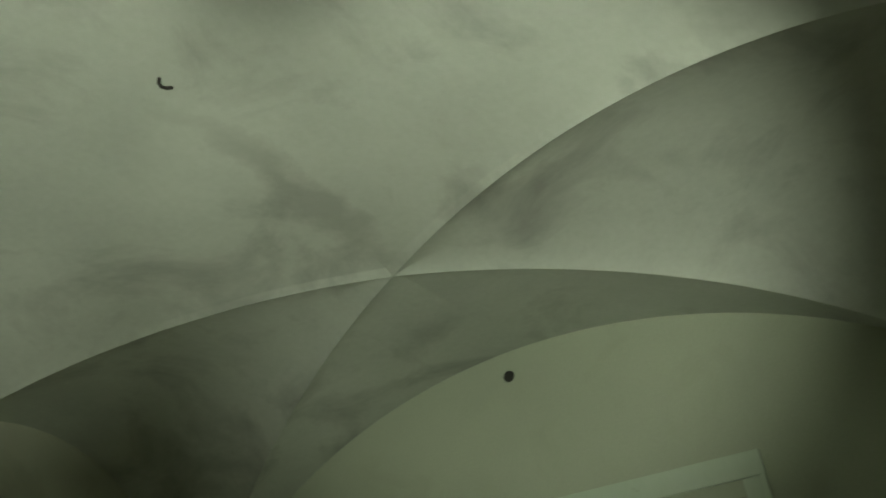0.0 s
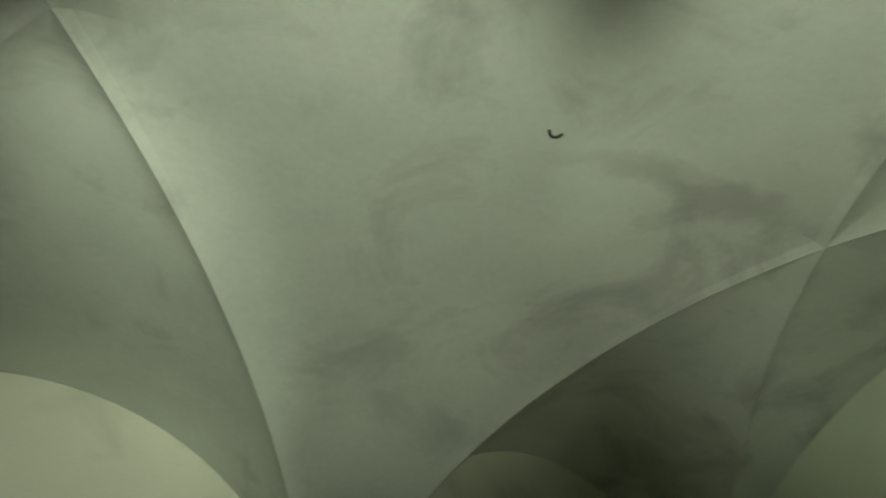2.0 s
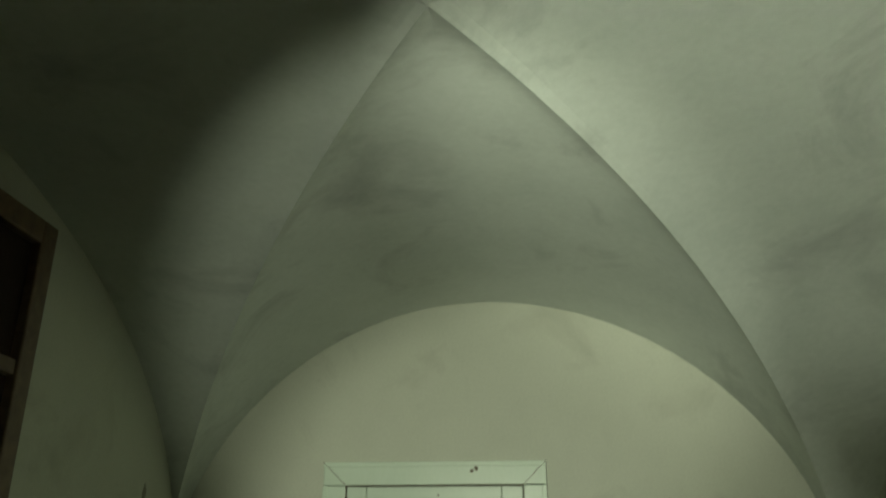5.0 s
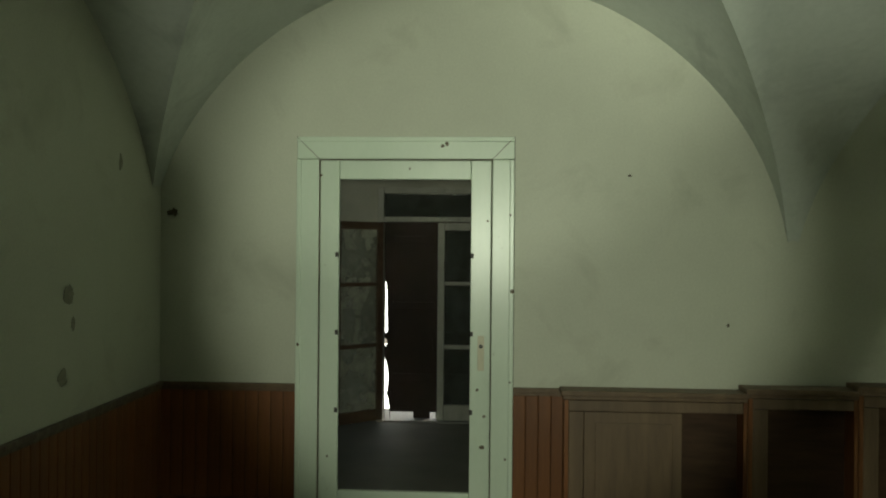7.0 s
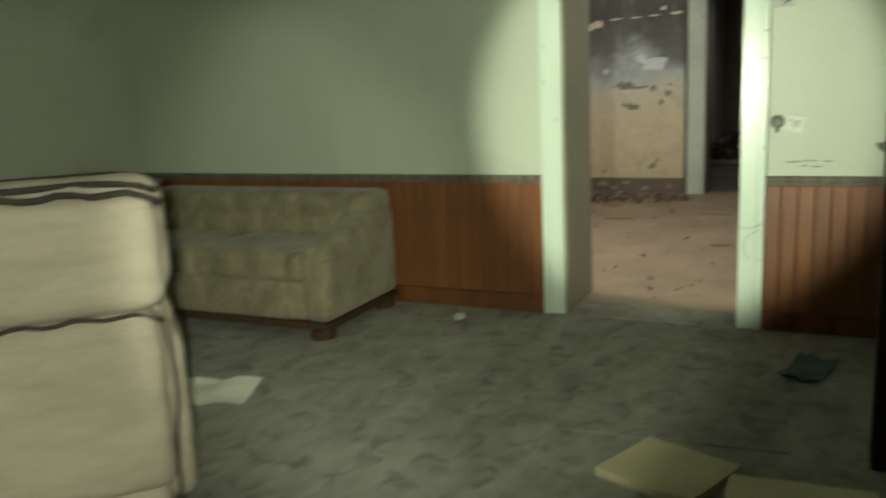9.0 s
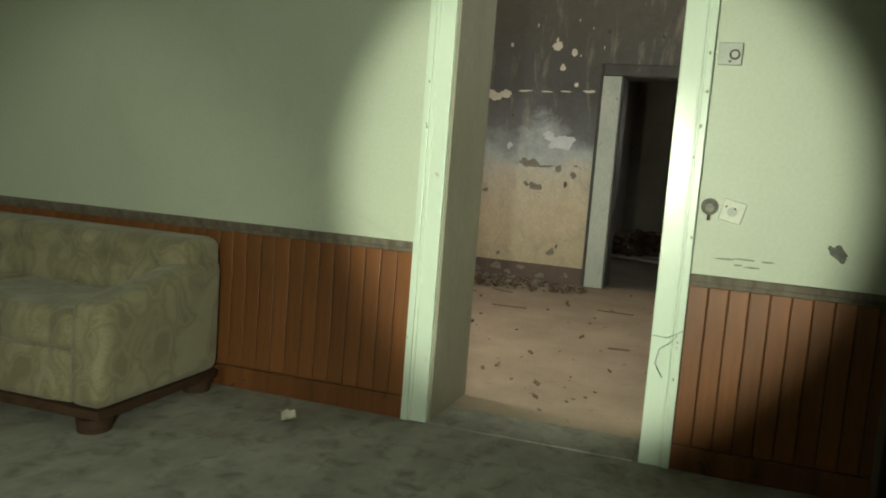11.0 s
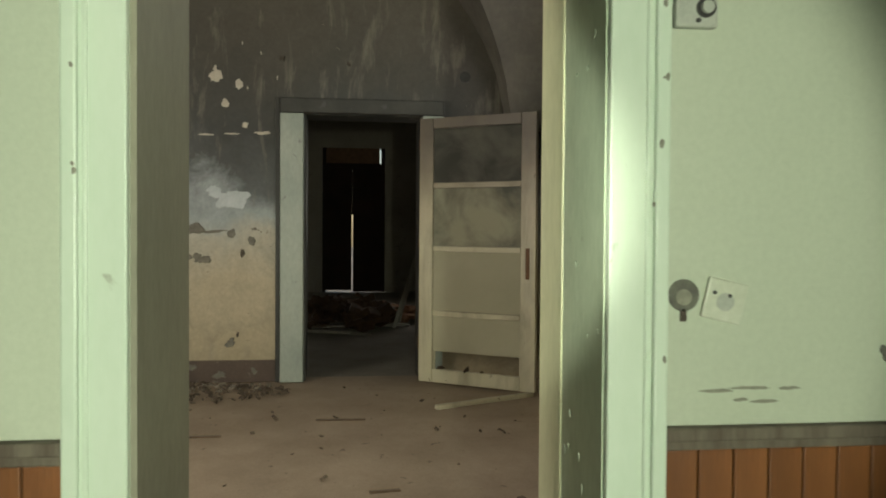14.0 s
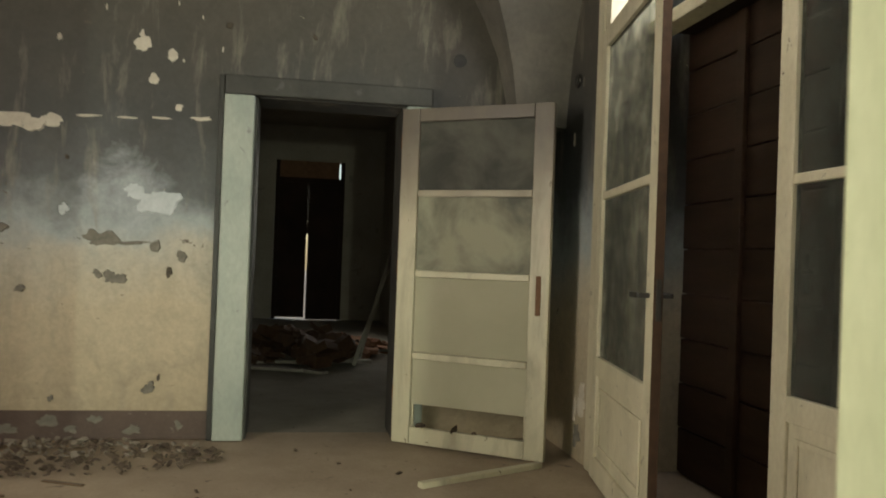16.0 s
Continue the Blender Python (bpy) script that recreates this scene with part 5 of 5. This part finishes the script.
for _k, (_x, _z, _r, _s, _m) in enumerate(((10.62, 0.36, 0.07, 0.8, FLAKE), (10.70, 0.25, 0.05, 0.7, FLAKE), (10.66, 0.14, 0.06, 0.9, SCAR_GREY), (10.85, 1.85, 0.03, 0.5, FLAKE), (10.72, 2.15, 0.02, 0.5, SCAR_GREY))):
    scar("plaster_scar", Matrix.Translation((_x, YB0, _z)) @ ON_SOUTH, _r, _m, "broken plaster low on the sooted wall", _s, 230 + _k, 0.004, 0.5)
solid("floor_stick", boxes((-0.40, 0.40, -0.022, 0.022, 0.0, 0.03), bevel=0.004), DOOR_PAINT, "cream broken door strip on the cement floor", "strip").matrix_basis = pose(10.33, -4.32, -0.006, 0, 0, -63)

# ---- sooted room: glazed screen in the south wall ----


def screen():
    s = thing("window_3", pose(0, YB0, 0), "tall cream glazed screen with a transom, one leaf ajar before a brown shutter", "window", kind="structure")
    top, back = 2.33, -0.26
    part("frame", boxes((SC1 - 0.075, SC1, back - 0.06, 0.014, 0, SCT), bevel=0.005), SCREEN_PAINT, s)
    part("frame", boxes((SC0, SC0 + 0.06, back - 0.06, 0.012, 0, SCT), bevel=0.005), SCREEN_PAINT, s)
    part("architrave", boxes((SC1 + 0.002, SC1 + 0.085, 0.002, 0.022, 0, SCT), bevel=0.006), SCREEN_PAINT, s)
    part("frame", boxes((SC0 + 0.061, SC1 - 0.076, back - 0.06, 0.012, SCT - 0.05, SCT), bevel=0.005), SCREEN_PAINT, s)
    part("transom_bar", boxes((SC0 + 0.061, SC1 - 0.076, back - 0.06, back + 0.06, top, top + 0.07), bevel=0.005), SCREEN_PAINT, s)
    w = (SC1 - SC0 - 0.137) / 4
    for k in range(4):
        a = SC0 + 0.061 + k * w
        if k:
            part("transom_mullion", boxes((a - 0.02, a + 0.02, back - 0.04, back + 0.04, top + 0.071, SCT - 0.051), bevel=0.004), SCREEN_PAINT, s)
        bm = bmesh.new()
        rod(bm, (a + 0.05, back, top + 0.09), (a + w - 0.05, back, SCT - 0.07), 0.022, 8)
        part("transom_bar_slanted", bm, SCREEN_PAINT, s)

    def leaf(width, m, label):
        stile = 0.105
        dims = [(0, stile, -0.02, 0.02, 0.012, top - 0.004), (width - stile, width, -0.02, 0.02, 0.012, top - 0.004)]
        dims += [(stile + 0.002, width - stile - 0.002, -0.02, 0.02, a, b) for a, b in ((0.012, 0.13), (0.54, 0.64), (top - 0.10, top - 0.004))]
        dims.append((stile + 0.002, width - stile - 0.002, -0.017, 0.017, 1.44, 1.48))
        lf = part("leaf", boxes(*dims, bevel=0.005), SCREEN_PAINT, s, label)
        lf.matrix_basis = m
        part("panel", boxes((stile + 0.004, width - stile - 0.004, -0.006, 0.006, 0.132, 0.538)), SCREEN_PAINT, lf)
        inner = (stile + 0.05, width - stile - 0.05)
        for side in (-1, 1):
            y0, y1 = sorted((side * 0.007, side * 0.017))
            for a, b, c, d in ((inner[0], inner[0] + 0.025, 0.18, 0.49), (inner[1] - 0.025, inner[1], 0.18, 0.49), (inner[0] + 0.026, inner[1] - 0.026, 0.18, 0.205), (inner[0] + 0.026, inner[1] - 0.026, 0.465, 0.49)):
                part("panel_mould", boxes((a, b, y0, y1, c, d), bevel=0.004), SCREEN_PAINT, lf)
        for a, b in ((0.642, 1.438), (1.482, top - 0.102)):
            part("pane", boxes((stile + 0.003, width - stile - 0.003, -0.003, 0.002, a, b)), DARK_GLASS, lf, "grimy glass pane")
        return lf

    hx, hy, ex, ey = SC1 - 0.085, 0.035, 9.17, 0.225
    wide = math.hypot(ex - hx, ey - hy)
    lf = leaf(wide, pose(hx, hy, 0, 0, 0, math.degrees(math.atan2(ey - hy, ex - hx))), "cream leaf ajar, with two grimy panes")
    part("handle", boxes((wide - 0.16, wide - 0.045, -0.075, -0.06, 0.985, 1.005), (wide - 0.062, wide - 0.045, -0.061, -0.018, 0.985, 1.005), bevel=0.005), IRON, lf, "dark lever handle")
    part("handle", boxes((wide - 0.16, wide - 0.045, 0.06, 0.075, 0.985, 1.005), (wide - 0.062, wide - 0.045, 0.018, 0.061, 0.985, 1.005), bevel=0.005), IRON, lf, "dark lever handle")
    part("edge", boxes((wide + 0.001, wide + 0.006, -0.018, 0.018, 0.012, top - 0.004)), DARKWOOD, lf)
    part("keeper", boxes((wide + 0.006, wide + 0.014, -0.010, 0.010, 0.90, 1.06), bevel=0.002), IRON, lf)
    leaf(1.278, pose(SC0 + 0.062, back, 0), "cream leaf, shut")
    # brown board shutter beyond
    sh = part("shutter", boxes((SC0 + 0.01, SC1 - 0.01, -0.51, -0.495, -0.01, SCT - 0.55)), BOARDS, s, "closed brown board shutter")
    for k in range(10):
        part("slat", boxes((SC0 + 0.012, SC1 - 0.012, -0.494, -0.470 + 0.004 * (k % 2), 0.012 + 0.24 * k, 0.245 + 0.24 * k), bevel=0.006), BOARDS, sh)
    for x in (9.05, 9.75):
        part("batten", boxes((x, x + 0.07, -0.466, -0.44, 0.05, 2.35), bevel=0.004), BOARDS, sh)
    part("latch", boxes((9.24, 9.27, -0.466, -0.44, 1.02, 1.18), (9.20, 9.31, -0.452, -0.438, 1.10, 1.12), bevel=0.004), IRON, sh)
    part("head_board", boxes((SC0 + 0.01, SC1 - 0.08, -0.50, back - 0.062, top + 0.03, top + 0.06)), SHUTTER, s)


SCREEN_PAINT = surface("chipped_cream_paint", (0.46, 0.42, 0.30), (0.64, 0.59, 0.44), 3.5, 50, 0.45, 0.15, (1, 1, 0.5), spots=(0.16, 0.13, 0.09), amount=0.655)
screen()
bm_ring = bmesh.new()
for _k in range(16):
    _a, _b = _k * math.pi / 8, (_k + 1) * math.pi / 8
    rod(bm_ring, (10.80 + 0.035 * math.cos(_a), YB0 + 0.010, 2.18 + 0.035 * math.sin(_a)), (10.80 + 0.035 * math.cos(_b), YB0 + 0.010, 2.18 + 0.035 * math.sin(_b)), 0.008, 6)
solid("wall_ring", bm_ring, IRON, "small iron ring fixed to the sooted wall", "ring")

# ---- far hall: end door, boards, rubble ----


def hall_end_door():
    d = thing("door_3", pose(HX, 0, 0), "dark double door with a slit of daylight and a dim transom", "door", kind="structure")
    part("frame", boxes((-0.03, 0.1, -3.02, -2.955, 0, 2.695)), SHUTTER, d)
    part("frame", boxes((-0.03, 0.1, -4.115, -4.05, 0, 2.695)), SHUTTER, d)
    part("transom_bar", boxes((-0.02, 0.1, -4.048, -3.022, 2.33, 2.41)), SHUTTER, d)
    part("leaf", boxes((0.02, 0.06, -3.497, -3.010, 0.03, 2.34)), SHUTTER, d)
    part("leaf", boxes((0.02, 0.06, -4.06, -3.523, 0.0, 2.34)), SHUTTER, d)
    part("filler", boxes((0.03, 0.05, -3.5225, -3.4975, 1.45, 2.34)), SHUTTER, d)
    part("transom_board", boxes((0.04, 0.06, -4.02, -3.01, 2.40, 2.71)), RUST, d, "brown transom board with a bright gap")


hall_end_door()


def leaning_board(x, y, tilt, length, label):
    ob = solid("leaning_board", boxes((-0.015, 0.015, -0.02, 0.02, 0, length), bevel=0.003), GREYWOOD, label, "board", "boards leaning in the hall")
    ob.matrix_basis = pose(x, y, -0.002, tilt, 0, 0)


leaning_board(14.6, -3.95, 17.5, 2.05, "long grey board leaning against the hall wall")
leaning_board(14.9, -4.02, 15.0, 2.1, "long grey board leaning beside another")


def heap(name, x, y, z, rx, ry, rz, n, size, mat, label, seed):
    rng = random.Random(seed)
    bm = bmesh.new()
    for k in range(n):
        a, r = rng.random() * 6.283, math.sqrt(rng.random())
        px, py = rx * r * math.cos(a), ry * r * math.sin(a)
        s = size * (0.4 + rng.random())
        top = rz * max(0.0, 1 - r * r) * rng.random()
        vs = bmesh.ops.create_cube(bm, size=1.0)["verts"]
        m = Matrix.Translation((px, py, top + s * 0.2)) @ Euler((rng.random() * 0.6, rng.random() * 0.6, rng.random() * 6.28)).to_matrix().to_4x4() @ Matrix.Diagonal((s * (0.6 + rng.random()), s * (0.4 + 0.6 * rng.random()), s * (0.15 + 0.4 * rng.random()), 1))
        bmesh.ops.transform(bm, matrix=m, verts=vs)
    low = min(v.co.z for v in bm.verts)
    bmesh.ops.translate(bm, vec=(0, 0, -low), verts=bm.verts[:])
    ob = solid(name, bm, mat, label, "rubble", kind="stuff")
    ob.matrix_basis = pose(x, y, z)
    return ob


FLAKE_DUST = surface("fallen_plaster", (0.17, 0.145, 0.115), (0.33, 0.29, 0.235), 9, 70, 0.95, 0.4)
heap("rubble_heap", 15.0, -3.35, -0.012, 0.9, 0.7, 0.22, 150, 0.17, DARKWOOD, "heap of broken boards and rubble in the hall", 31)
CLAY = surface("broken_clay", (0.26, 0.13, 0.075), (0.36, 0.20, 0.12), 8, 70, 0.95, 0.4)
heap("clay_debris", 15.7, -3.95, -0.012, 0.7, 0.5, 0.05, 110, 0.12, CLAY, "reddish broken tiles and clay on the hall floor", 36)
heap("floor_grit", 10.75, -2.0, -0.008, 0.40, 1.0, 0.006, 380, 0.028, DEBRIS, "plaster grit and flakes along the sooted wall", 32)
heap("floor_flakes", 10.95, -2.0, -0.008, 0.24, 0.9, 0.008, 150, 0.030, FLAKE_DUST, "pale fallen plaster flakes along the skirting", 35)
heap("floor_grit", 9.2, -3.1, -0.008, 1.9, 1.4, 0.002, 60, 0.020, DEBRIS, "scattered grit on the cement floor", 33)
heap("floor_grit", 7.6, -3.4, -0.008, 0.7, 0.5, 0.002, 12, 0.018, DEBRIS, "scattered grit on the cement floor", 34)
for _k, (_x, _y, _r, _l) in enumerate(((9.55, -2.55, 12, 0.28), (10.05, -1.95, 30, 0.34), (9.9, -3.35, 8, 0.3), (10.3, -2.3, -15, 0.22), (8.5, -3.55, 20, 0.14))):
    solid("wood_splinter", boxes((-_l / 2, _l / 2, -0.014, 0.014, 0.0, 0.008), bevel=0.002), CABWOOD, "dark wooden splinter on the cement floor", "splinter", "splinters on the floor").matrix_basis = pose(_x, _y, -0.006, 0, 0, _r + 80)

dado()
